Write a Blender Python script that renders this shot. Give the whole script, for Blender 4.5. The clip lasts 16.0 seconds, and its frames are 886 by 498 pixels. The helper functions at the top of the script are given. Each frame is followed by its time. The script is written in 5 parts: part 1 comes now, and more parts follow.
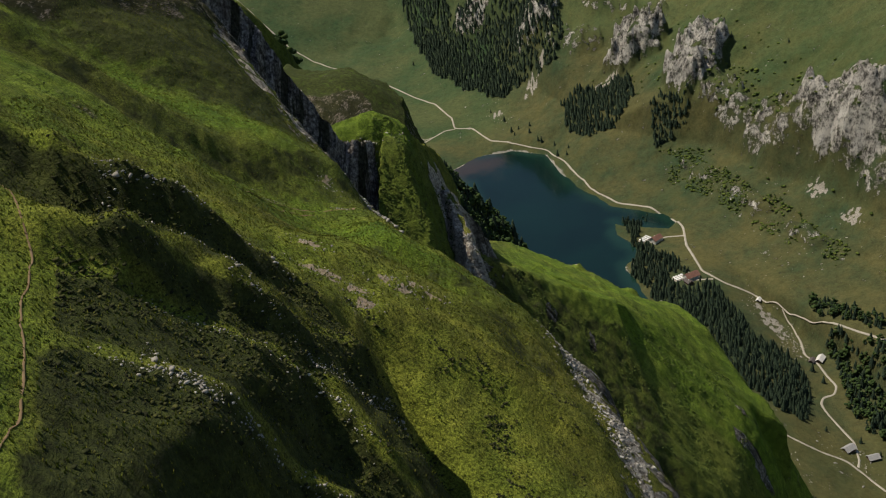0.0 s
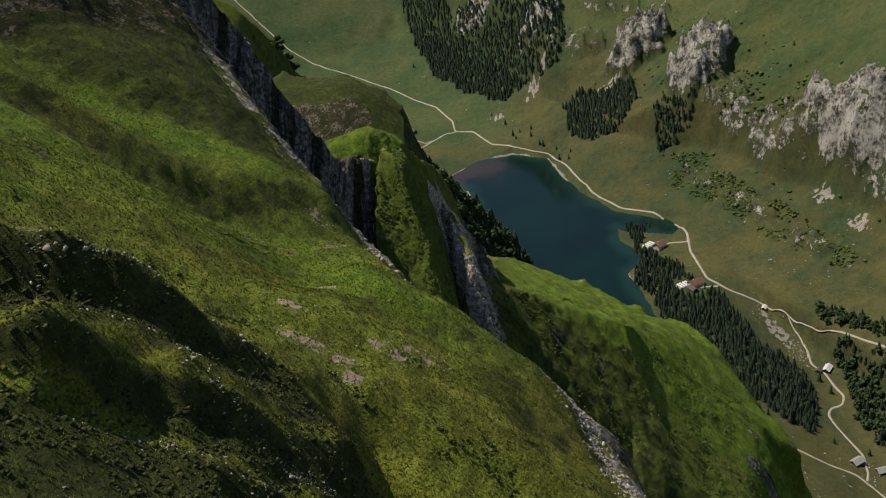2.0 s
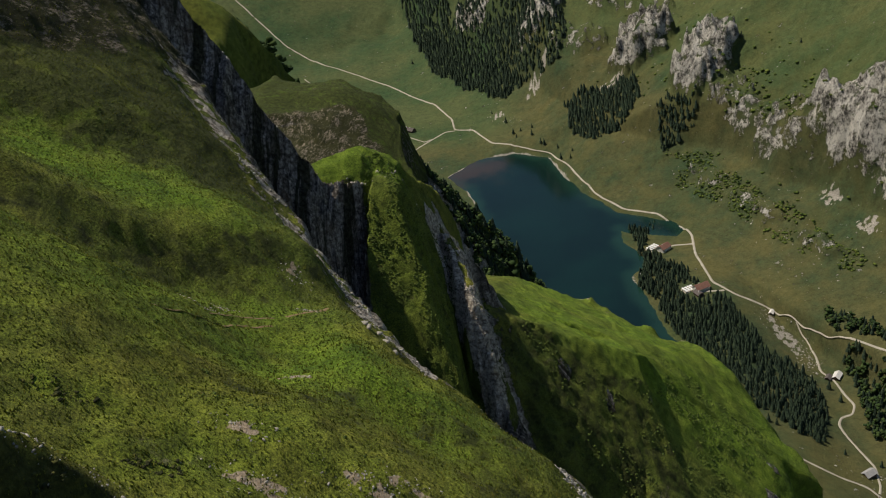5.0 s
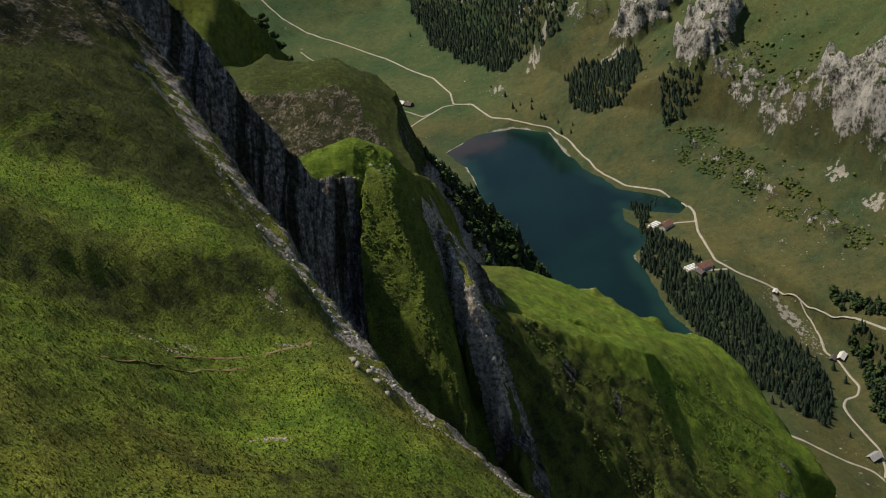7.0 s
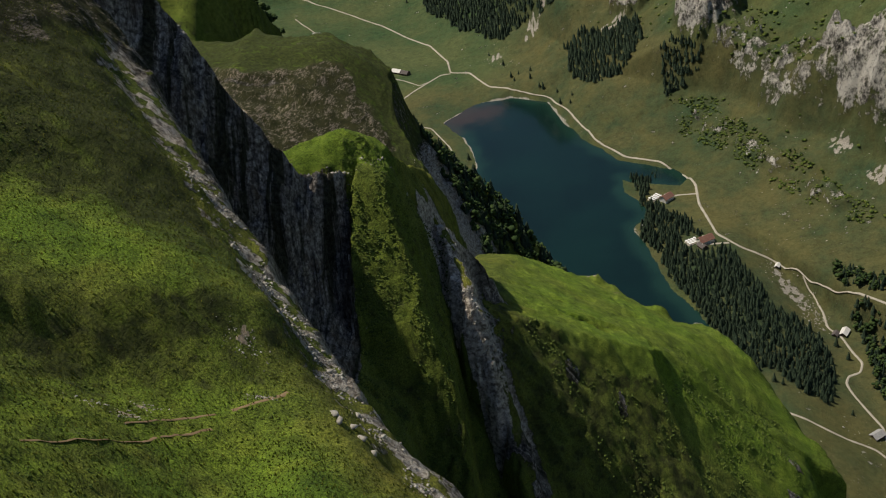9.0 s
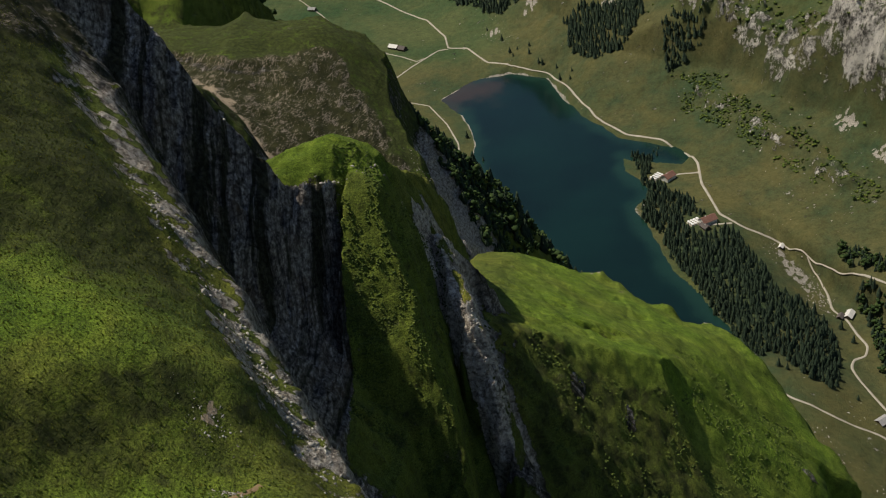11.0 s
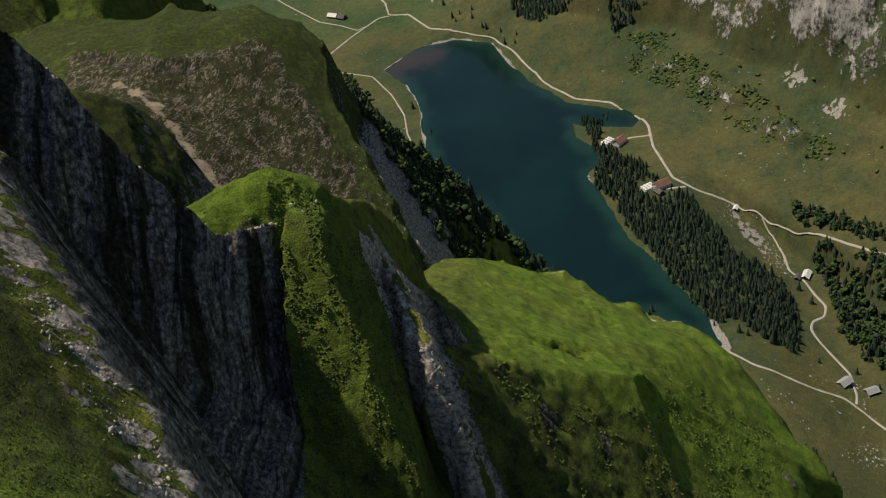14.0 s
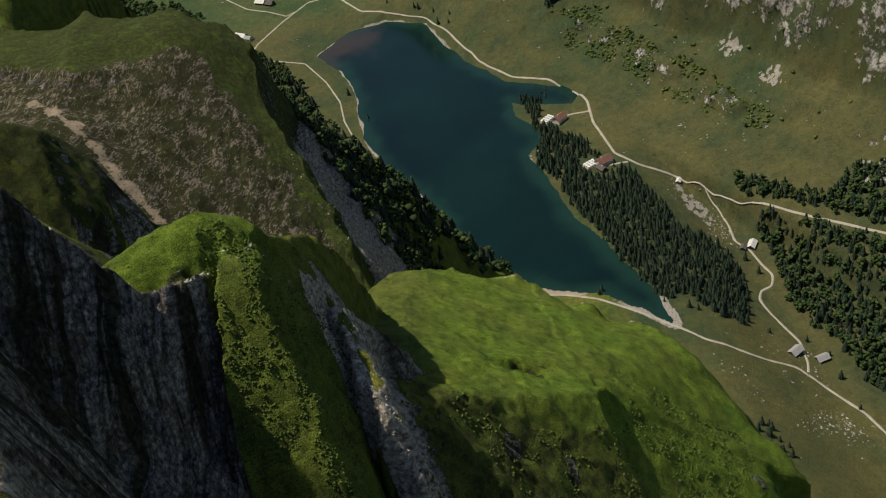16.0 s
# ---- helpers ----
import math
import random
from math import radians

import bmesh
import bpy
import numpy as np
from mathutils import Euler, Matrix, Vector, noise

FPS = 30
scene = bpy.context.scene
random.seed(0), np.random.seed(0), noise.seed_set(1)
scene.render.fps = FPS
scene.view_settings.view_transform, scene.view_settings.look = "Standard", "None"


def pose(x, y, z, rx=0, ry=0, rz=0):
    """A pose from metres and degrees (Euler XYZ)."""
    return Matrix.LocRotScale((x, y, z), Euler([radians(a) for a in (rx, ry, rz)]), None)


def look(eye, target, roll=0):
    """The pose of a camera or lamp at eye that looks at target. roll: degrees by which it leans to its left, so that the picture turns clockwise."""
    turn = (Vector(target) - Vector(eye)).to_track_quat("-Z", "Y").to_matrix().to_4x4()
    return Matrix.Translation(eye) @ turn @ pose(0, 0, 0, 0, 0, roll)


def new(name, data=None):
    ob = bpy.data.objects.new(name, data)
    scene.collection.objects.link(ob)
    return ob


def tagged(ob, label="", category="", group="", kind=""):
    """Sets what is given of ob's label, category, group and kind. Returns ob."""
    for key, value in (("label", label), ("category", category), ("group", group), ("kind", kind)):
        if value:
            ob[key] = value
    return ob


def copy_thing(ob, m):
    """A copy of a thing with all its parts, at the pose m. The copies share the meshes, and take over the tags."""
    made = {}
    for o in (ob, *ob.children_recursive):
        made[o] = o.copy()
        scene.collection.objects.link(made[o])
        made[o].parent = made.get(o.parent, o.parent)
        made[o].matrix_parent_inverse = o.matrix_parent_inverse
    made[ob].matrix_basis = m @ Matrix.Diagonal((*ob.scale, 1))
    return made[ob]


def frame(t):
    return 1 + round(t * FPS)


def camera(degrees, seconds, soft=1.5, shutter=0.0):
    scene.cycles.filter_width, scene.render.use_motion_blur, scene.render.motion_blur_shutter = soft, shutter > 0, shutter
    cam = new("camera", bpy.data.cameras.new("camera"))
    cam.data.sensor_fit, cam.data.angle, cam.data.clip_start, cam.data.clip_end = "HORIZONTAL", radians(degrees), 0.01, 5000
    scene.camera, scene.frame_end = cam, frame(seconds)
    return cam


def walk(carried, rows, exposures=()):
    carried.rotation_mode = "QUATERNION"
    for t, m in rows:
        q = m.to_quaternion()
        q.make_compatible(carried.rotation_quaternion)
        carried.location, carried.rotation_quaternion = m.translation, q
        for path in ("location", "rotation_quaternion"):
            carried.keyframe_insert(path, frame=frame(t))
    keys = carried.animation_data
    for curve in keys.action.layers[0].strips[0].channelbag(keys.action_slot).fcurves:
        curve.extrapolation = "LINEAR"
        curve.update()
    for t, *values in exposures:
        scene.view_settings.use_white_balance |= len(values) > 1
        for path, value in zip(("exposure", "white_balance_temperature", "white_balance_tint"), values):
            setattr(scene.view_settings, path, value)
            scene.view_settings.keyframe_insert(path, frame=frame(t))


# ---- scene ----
cam = camera(47.7, 16.0, soft=1.1)
PATH = [
    (0, (1.472, -0.85, 752.767), (1.307, 0.911, 751.832), -9.1),
    (0.5, (1.38, 5.176, 752.376), (1.214, 6.937, 751.442), -9.1),
    (1, (1.197, 11.146, 751.843), (1.032, 12.906, 750.908), -9.1),
    (1.5, (1.05, 17.297, 751.285), (0.884, 19.058, 750.351), -9.1),
    (2, (0.882, 23.329, 750.67), (0.716, 25.089, 749.735), -9.1),
    (2.5, (0.776, 29.429, 750.074), (0.61, 31.19, 749.139), -9.1),
    (3, (0.61, 35.396, 749.49), (0.444, 37.157, 748.555), -9.1),
    (3.5, (0.5, 41.409, 748.982), (0.333, 43.169, 748.047), -9.1),
    (4, (0.421, 47.296, 748.553), (0.255, 49.056, 747.617), -9.1),
    (6.5, (-0.302, 78.191, 745.126), (-0.473, 79.925, 744.144), -9.4),
    (7, (-0.453, 84.298, 744.739), (-0.624, 86.024, 743.742), -9.4),
    (7.5, (-0.522, 90.47, 744.312), (-0.693, 92.186, 743.3), -9.5),
    (8, (-0.555, 96.598, 743.886), (-0.727, 98.306, 742.86), -9.6),
    (8.5, (-0.507, 102.72, 743.52), (-0.68, 104.419, 742.479), -9.6),
    (9, (-0.514, 108.865, 743.27), (-0.688, 110.555, 742.214), -9.6),
    (11.5, (-0.802, 141.285, 742.374), (-0.978, 142.936, 741.26), -10.1),
    (12, (-0.97, 147.739, 742.529), (-1.14, 149.383, 741.403), -10.2),
    (12.5, (-0.995, 154.293, 742.841), (-1.156, 155.929, 741.702), -10.3),
    (13, (-1.031, 160.658, 743.208), (-1.179, 162.286, 742.056), -10.5),
    (13.5, (-0.88, 166.977, 743.64), (-1.005, 168.597, 742.473), -10.9),
    (14, (-0.641, 173.168, 744.075), (-0.734, 174.777, 742.891), -11.2),
    (14.5, (-0.314, 179.529, 744.529), (-0.372, 181.127, 743.329), -11.6),
    (15, (0.04, 185.84, 744.909), (0.006, 187.428, 743.693), -11.9),
    (15.5, (0.494, 192.297, 745.246), (0.481, 193.874, 744.016), -12.2),
    (16, (0.856, 198.664, 745.467), (0.862, 200.232, 744.226), -12.4),
]
walk(cam, [(t, look(eye, target, roll)) for t, eye, target, roll in PATH])

# ---- light ----
world = bpy.data.worlds.new("sky")
scene.world = world
world.use_nodes = True
SUN_AZ, SUN_EL = radians(-70), radians(63)   # azimuth from +y towards +x
sky = world.node_tree.nodes.new("ShaderNodeTexSky")
sky.sky_type, sky.sun_disc = "NISHITA", False
sky.sun_elevation, sky.sun_rotation = SUN_EL, SUN_AZ
sky.altitude = 1500
world.node_tree.links.new(sky.outputs[0], world.node_tree.nodes["Background"].inputs[0])
world.node_tree.nodes["Background"].inputs[1].default_value = 0.085
sun = new("sun", bpy.data.lights.new("sun", "SUN"))
sun.data.energy, sun.data.angle, sun.data.color = 4.5, radians(0.6), (1, 0.91, 0.76)
sun_way = Vector((math.sin(SUN_AZ) * math.cos(SUN_EL), math.cos(SUN_AZ) * math.cos(SUN_EL), math.sin(SUN_EL)))
sun.matrix_world = look(sun_way * 3000, (0, 0, 0))
scene.view_settings.use_white_balance = True
scene.view_settings.white_balance_temperature = 6500

# ---- materials ----
class Nodes:
    """Short hand for building one material's node tree."""

    def __init__(self, name, rough=0.9):
        self.mat = bpy.data.materials.new(name)
        self.mat.use_nodes = True
        self.tree = self.mat.node_tree
        self.out = self.tree.nodes["Principled BSDF"]
        self.out.inputs["Roughness"].default_value = rough
        self.out.inputs["Specular IOR Level"].default_value = 0.2
        self.where = self.tree.nodes.new("ShaderNodeTexCoord").outputs["Object"]

    def put(self, socket, value):
        if hasattr(value, "links"):
            self.tree.links.new(value, socket)
        elif isinstance(value, tuple):
            socket.default_value = (*value, 1) if len(value) == 3 and len(socket.default_value) == 4 else value
        else:
            socket.default_value = value

    def noise(self, size, detail=4, rough=0.55, stretch=(1, 1, 1), kind="FBM", at=None):
        scale = self.tree.nodes.new("ShaderNodeMapping")
        scale.inputs["Scale"].default_value = [1 / (size * k) for k in stretch]
        self.tree.links.new(at or self.where, scale.inputs[0])
        n = self.tree.nodes.new("ShaderNodeTexNoise")
        n.noise_type = kind
        n.inputs["Scale"].default_value, n.inputs["Detail"].default_value, n.inputs["Roughness"].default_value = 1, detail, rough
        self.tree.links.new(scale.outputs[0], n.inputs["Vector"])
        return n.outputs[0]

    def turned(self, value, degrees):
        r = self.tree.nodes.new("ShaderNodeVectorRotate")
        r.rotation_type = "Z_AXIS"
        r.inputs["Angle"].default_value = radians(degrees)
        self.tree.links.new(value, r.inputs["Vector"])
        return r.outputs[0]

    def cells(self, size, stretch=(1, 1, 1), feature="F1"):
        """Uneven blocks, their joints bent by noise."""
        bent = self.tree.nodes.new("ShaderNodeVectorMath")
        bent.operation = "MULTIPLY_ADD"
        wave = self.tree.nodes.new("ShaderNodeTexNoise")
        wave.inputs["Scale"].default_value = 0.8 / size
        self.tree.links.new(self.where, wave.inputs["Vector"])
        self.tree.links.new(wave.outputs["Color"], bent.inputs[0])
        bent.inputs[1].default_value = (1.6 * size, 1.6 * size, 1.6 * size)
        self.tree.links.new(self.where, bent.inputs[2])
        scale = self.tree.nodes.new("ShaderNodeMapping")
        scale.inputs["Scale"].default_value = [1 / (size * k) for k in stretch]
        self.tree.links.new(bent.outputs[0], scale.inputs[0])
        n = self.tree.nodes.new("ShaderNodeTexVoronoi")
        n.feature = feature
        n.inputs["Scale"].default_value = 1
        self.tree.links.new(scale.outputs[0], n.inputs["Vector"])
        return n.outputs[0]

    def ramp(self, value, *stops):
        r = self.tree.nodes.new("ShaderNodeValToRGB")
        el = r.color_ramp.elements
        while len(el) < len(stops):
            el.new(0.5)
        for e, (at, c) in zip(el, stops):
            e.position = at
            e.color = (*c, 1) if isinstance(c, tuple) else (c, c, c, 1)
        self.put(r.inputs[0], value)
        return r.outputs[0]

    def math(self, kind, a, b=0.0, clamp=False):
        m = self.tree.nodes.new("ShaderNodeMath")
        m.operation, m.use_clamp = kind, clamp
        self.put(m.inputs[0], a)
        self.put(m.inputs[1], b)
        return m.outputs[0]

    def mix(self, f, a, b, kind="MIX"):
        m = self.tree.nodes.new("ShaderNodeMix")
        m.data_type, m.blend_type = "RGBA", kind
        self.put(m.inputs[0], f)
        self.put(m.inputs[6], a)
        self.put(m.inputs[7], b)
        return m.outputs[2]

    def attribute(self, name):
        a = self.tree.nodes.new("ShaderNodeAttribute")
        a.attribute_name = name
        return a

    def color(self, value):
        self.put(self.out.inputs["Base Color"], value)

    def bump(self, value, distance, strength=1.0):
        b = self.tree.nodes.new("ShaderNodeBump")
        b.inputs["Strength"].default_value, b.inputs["Distance"].default_value = strength, distance
        self.put(b.inputs["Height"], value)
        before = self.out.inputs["Normal"].links
        if before:
            self.tree.links.new(before[0].from_socket, b.inputs["Normal"])
        self.tree.links.new(b.outputs[0], self.out.inputs["Normal"])


def ground_material():
    m = Nodes("alpine_ground", 0.95)
    sep = m.tree.nodes.new("ShaderNodeSeparateColor")
    cov = m.attribute("cover")
    m.tree.links.new(cov.outputs["Color"], sep.inputs[0])
    rock, bare, dry, bed = sep.outputs[0], sep.outputs[1], sep.outputs[2], cov.outputs["Alpha"]
    broad, mid, fine = m.noise(38, 5), m.noise(4.5, 5, 0.62), m.noise(0.6, 4, 0.75)
    # turf: lush to dry, with darker tufts
    lush = m.ramp(m.math("ADD", m.math("MULTIPLY", broad, 0.6), m.math("MULTIPLY", mid, 0.4)), (0.32, (0.046, 0.071, 0.013)), (0.48, (0.096, 0.126, 0.019)), (0.64, (0.148, 0.170, 0.029)))
    straw = m.ramp(mid, (0.3, (0.145, 0.130, 0.017)), (0.7, (0.255, 0.215, 0.036)))
    grown = m.tree.nodes.new("ShaderNodeSeparateColor")
    growth = m.attribute("growth")
    m.tree.links.new(growth.outputs["Color"], grown.inputs[0])
    fresh_lit = m.ramp(m.math("ADD", m.math("MULTIPLY", m.noise(13, 5, 0.6), 0.6), m.math("MULTIPLY", mid, 0.4)), (0.34, (0.062, 0.112, 0.011)), (0.5, (0.113, 0.184, 0.015)), (0.66, (0.178, 0.246, 0.026)))
    lush = m.mix(grown.outputs[0], lush, fresh_lit)
    turf = m.mix(m.math("MULTIPLY", dry, 0.5), lush, straw)
    tuft = m.ramp(m.math("ADD", m.math("MULTIPLY", m.noise(0.42, 5, 0.85), 0.85), m.math("MULTIPLY", mid, 0.15)), (0.395, 0.3), (0.5, 0.94), (0.605, 1.65))
    turf = m.mix(1.0, turf, tuft, "MULTIPLY")
    # dark heath and dwarf shrubs on the steep flanks, with their shade painted in
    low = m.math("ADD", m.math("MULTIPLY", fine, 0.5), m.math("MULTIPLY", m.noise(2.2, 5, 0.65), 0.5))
    heath_shade = m.ramp(low, (0.38, (0.013, 0.015, 0.004)), (0.5, (0.033, 0.042, 0.010)), (0.64, (0.080, 0.092, 0.022)))
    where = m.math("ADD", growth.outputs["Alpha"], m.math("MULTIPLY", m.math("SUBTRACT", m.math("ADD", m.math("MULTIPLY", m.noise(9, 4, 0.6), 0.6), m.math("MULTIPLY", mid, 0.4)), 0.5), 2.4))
    turf = m.mix(m.ramp(where, (0.38, 0.0), (0.72, 0.92)), turf, heath_shade)
    # grazed pasture on the far side: olive and green in broad patches, bluish haze painted in
    patch = m.math("ADD", m.math("MULTIPLY", m.noise(150, 4, 0.55), 0.75), m.math("MULTIPLY", m.noise(17, 4, 0.6), 0.25))
    pasture = m.ramp(patch, (0.36, (0.022, 0.052, 0.024)), (0.46, (0.043, 0.061, 0.026)), (0.58, (0.078, 0.079, 0.031)))
    pasture = m.mix(grown.outputs[0], pasture, m.ramp(patch, (0.36, (0.036, 0.074, 0.024)), (0.58, (0.066, 0.096, 0.034))))
    pasture = m.mix(1.0, pasture, m.ramp(m.math("ADD", m.math("MULTIPLY", m.noise(2.6, 5, 0.7), 0.6), m.math("MULTIPLY", m.noise(9, 4), 0.4)), (0.37, 0.62), (0.5, 0.98), (0.64, 1.30)), "MULTIPLY")
    pasture = m.mix(m.math("MULTIPLY", dry, 0.4), pasture, m.ramp(mid, (0.3, (0.095, 0.082, 0.022)), (0.7, (0.15, 0.13, 0.04))))
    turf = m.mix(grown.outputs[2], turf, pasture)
    # beds of broken rock in brown turf, leaning across the face
    beds = m.noise(0.7, 6, 0.75, (1, 3.5, 2.5), at=m.turned(m.where, 23))
    blocks = m.noise(4.5, 7, 0.7, (1, 2.2, 1.6), at=m.turned(m.where, 23))
    brown = m.ramp(m.math("ADD", m.math("MULTIPLY", mid, 0.5), m.math("MULTIPLY", fine, 0.5)), (0.35, (0.020, 0.024, 0.008)), (0.65, (0.056, 0.055, 0.018)))
    fleck = m.math("ADD", m.math("MULTIPLY", beds, 0.5), m.math("MULTIPLY", blocks, 0.5))
    broken = m.mix(m.ramp(fleck, (0.51, 0.0), (0.565, 0.95)), brown, m.ramp(beds, (0.42, (0.08, 0.066, 0.047)), (0.6, (0.30, 0.25, 0.195))))
    turf = m.mix(m.ramp(m.math("ADD", bed, m.math("MULTIPLY", m.math("SUBTRACT", m.noise(14, 4, 0.6), 0.5), 2.2)), (0.35, 0.0), (0.62, 1.0)), turf, broken)
    # limestone: grey, with dark water streaks and moss bands down the faces
    grain = m.noise(1.6, 6, 0.7)
    place = m.tree.nodes.new("ShaderNodeSeparateXYZ")
    m.tree.links.new(m.where, place.inputs[0])
    face = m.tree.nodes.new("ShaderNodeCombineXYZ")
    m.tree.links.new(m.attribute("strike").outputs["Fac"], face.inputs[0])
    m.tree.links.new(place.outputs[2], face.inputs[2])
    streak = m.noise(1.5, 5, 0.7, (1, 1, 16), at=face.outputs[0])
    column = m.noise(6.5, 4, 0.6, (1, 1, 14), at=face.outputs[0])
    stone = m.ramp(grain, (0.38, (0.11, 0.10, 0.09)), (0.5, (0.36, 0.335, 0.30)), (0.61, (0.68, 0.64, 0.575)))
    stone = m.mix(1.0, stone, m.ramp(streak, (0.38, 0.28), (0.5, 0.95), (0.62, 1.45)), "MULTIPLY")
    stone = m.mix(m.ramp(m.noise(11, 4), (0.52, 0.0), (0.68, 0.45)), stone, (0.20, 0.14, 0.09))
    stone = m.mix(m.math("MULTIPLY", m.ramp(column, (0.49, 0.0), (0.56, 0.9)), m.math("SUBTRACT", 1.0, m.math("MULTIPLY", grown.outputs[1], 0.85))), stone, m.ramp(grain, (0.35, (0.016, 0.020, 0.007)), (0.65, (0.05, 0.055, 0.02))))
    stone = m.mix(1.0, stone, m.ramp(m.cells(1.5, (1, 1, 2.2), "DISTANCE_TO_EDGE"), (0.0, 0.6), (0.07, 1.0)), "MULTIPLY")
    stone = m.mix(1.0, stone, m.ramp(m.cells(5.5, (1, 1, 2.5), "DISTANCE_TO_EDGE"), (0.0, 0.5), (0.05, 1.0)), "MULTIPLY")
    stone = m.mix(1.0, stone, (0.74, 0.73, 0.75), "MULTIPLY")
    pale = m.ramp(grain, (0.38, (0.20, 0.17, 0.14)), (0.5, (0.52, 0.46, 0.385)), (0.6, (0.78, 0.72, 0.63)))
    stone = m.mix(grown.outputs[1], stone, pale)
    crack = m.ramp(m.math("ADD", m.math("MULTIPLY", m.noise(4.5, 7, 0.78, (1, 1, 1.5)), 0.62), m.math("MULTIPLY", m.noise(24, 4, 0.6), 0.38)), (0.425, (0.06, 0.057, 0.05)), (0.48, (0.33, 0.31, 0.275)), (0.55, (0.70, 0.665, 0.60)))
    stone = m.mix(grown.outputs[2], stone, crack)
    gravel = m.ramp(m.noise(0.7, 5, 0.7), (0.3, (0.23, 0.175, 0.115)), (0.7, (0.47, 0.385, 0.28)))
    gravel = m.mix(grown.outputs[2], gravel, m.ramp(m.noise(1.6, 5, 0.7), (0.35, (0.15, 0.137, 0.115)), (0.65, (0.40, 0.37, 0.32))))
    # rough borders between them
    edge = m.math("MULTIPLY", m.math("SUBTRACT", m.math("ADD", m.math("MULTIPLY", mid, 0.5), m.math("MULTIPLY", grain, 0.5)), 0.5), 2.2)
    patchy = m.math("MULTIPLY", m.math("SUBTRACT", m.noise(16, 8, 0.72), 0.5), 2.8)
    r = m.ramp(m.math("ADD", rock, m.mix(grown.outputs[2], edge, patchy)), (0.42, 0.0), (0.62, 1.0))
    b = m.ramp(m.math("ADD", bare, edge), (0.42, 0.0), (0.62, 1.0))
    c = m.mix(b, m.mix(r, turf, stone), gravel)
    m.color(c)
    tread = m.noise(1.0, 4, 0.6, (4.5, 4.5, 1))
    m.bump(m.math("ADD", m.math("ADD", m.math("MULTIPLY", m.noise(0.5, 4, 0.75), 0.55), m.math("MULTIPLY", mid, 0.45)), m.math("MULTIPLY", tread, 0.5)), 1.3, 1.0)
    m.bump(m.math("MULTIPLY", m.math("ADD", m.math("ADD", m.math("MULTIPLY", streak, 0.8), grain), m.math("MULTIPLY", m.noise(5, 5, 0.65), 1.6)), r), 2.6, 1.0)
    m.bump(m.math("MULTIPLY", fleck, bed), 1.3, 1.0)
    m.bump(m.math("MULTIPLY", m.math("MULTIPLY", m.noise(8, 6, 0.7), r), grown.outputs[2]), 5.0, 0.9)
    return m.mat


GROUND = ground_material()


def water_material():
    m = Nodes("lake_water", 0.1)
    m.out.inputs["Specular IOR Level"].default_value = 0.5
    m.out.inputs["IOR"].default_value = 1.33
    sep = m.tree.nodes.new("ShaderNodeSeparateColor")
    m.tree.links.new(m.attribute("bed").outputs["Color"], sep.inputs[0])
    deep = m.ramp(m.noise(160, 3), (0.35, (0.0025, 0.0105, 0.0095)), (0.65, (0.0035, 0.0165, 0.0135)))
    c = m.mix(sep.outputs[0], deep, (0.010, 0.034, 0.024))
    c = m.mix(m.math("MULTIPLY", sep.outputs[1], 0.8), c, (0.042, 0.030, 0.022))
    m.color(c)
    m.bump(m.noise(0.8, 3), 0.02, 0.4)
    return m.mat


WATER = water_material()


def plain(name, low, high, size, rough=0.85, bump=0.0):
    """A surface that varies between two colours at two scales."""
    m = Nodes(name, rough)
    n = m.math("ADD", m.math("MULTIPLY", m.noise(size, 4), 0.6), m.math("MULTIPLY", m.noise(size / 6, 4), 0.4))
    m.color(m.ramp(n, (0.33, low), (0.67, high)))
    if bump:
        m.bump(m.noise(size / 5, 4), bump, 0.8)
    return m.mat


def islands(name, *stops, rough=0.9):
    """Foliage and stones: each loose piece of the mesh has its own tone."""
    m = Nodes(name, rough)
    g = m.tree.nodes.new("ShaderNodeNewGeometry")
    c = m.ramp(g.outputs["Random Per Island"], *stops)
    m.color(m.mix(1.0, c, m.ramp(m.noise(0.7, 3), (0.3, 0.65), (0.7, 1.3)), "MULTIPLY"))
    return m.mat


GRAVEL = plain("pale_gravel", (0.26, 0.235, 0.19), (0.42, 0.385, 0.315), 9, 0.95, 0.05)
DIRT = plain("trodden_earth", (0.15, 0.10, 0.05), (0.25, 0.18, 0.10), 5, 0.95, 0.05)
SPRUCE = islands("spruce_needles", (0.0, (0.013, 0.025, 0.016)), (0.6, (0.022, 0.038, 0.022)), (1.0, (0.036, 0.054, 0.029)))
LEAF = islands("broad_leaves", (0.0, (0.018, 0.036, 0.010)), (0.6, (0.034, 0.060, 0.015)), (1.0, (0.055, 0.082, 0.022)))
SHRUB = islands("dwarf_shrub_leaves", (0.0, (0.038, 0.060, 0.012)), (0.7, (0.074, 0.106, 0.018)), (1.0, (0.115, 0.140, 0.027)))
TUFT = islands("grass_tufts", (0.0, (0.055, 0.072, 0.009)), (0.5, (0.115, 0.145, 0.013)), (1.0, (0.25, 0.23, 0.04)))
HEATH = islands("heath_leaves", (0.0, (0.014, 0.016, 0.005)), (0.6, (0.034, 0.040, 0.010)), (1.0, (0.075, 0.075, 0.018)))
STONE = islands("limestone_blocks", (0.0, (0.16, 0.15, 0.13)), (0.6, (0.31, 0.29, 0.25)), (1.0, (0.48, 0.45, 0.39)))
BARK = plain("bark", (0.05, 0.035, 0.025), (0.12, 0.09, 0.065), 0.8)
TIMBER = plain("weathered_timber", (0.06, 0.045, 0.035), (0.14, 0.10, 0.075), 3)
PLASTER = plain("pale_plaster", (0.62, 0.60, 0.55), (0.74, 0.72, 0.67), 4)
TILE_RED = plain("red_brown_tiles", (0.13, 0.065, 0.05), (0.22, 0.12, 0.09), 3)
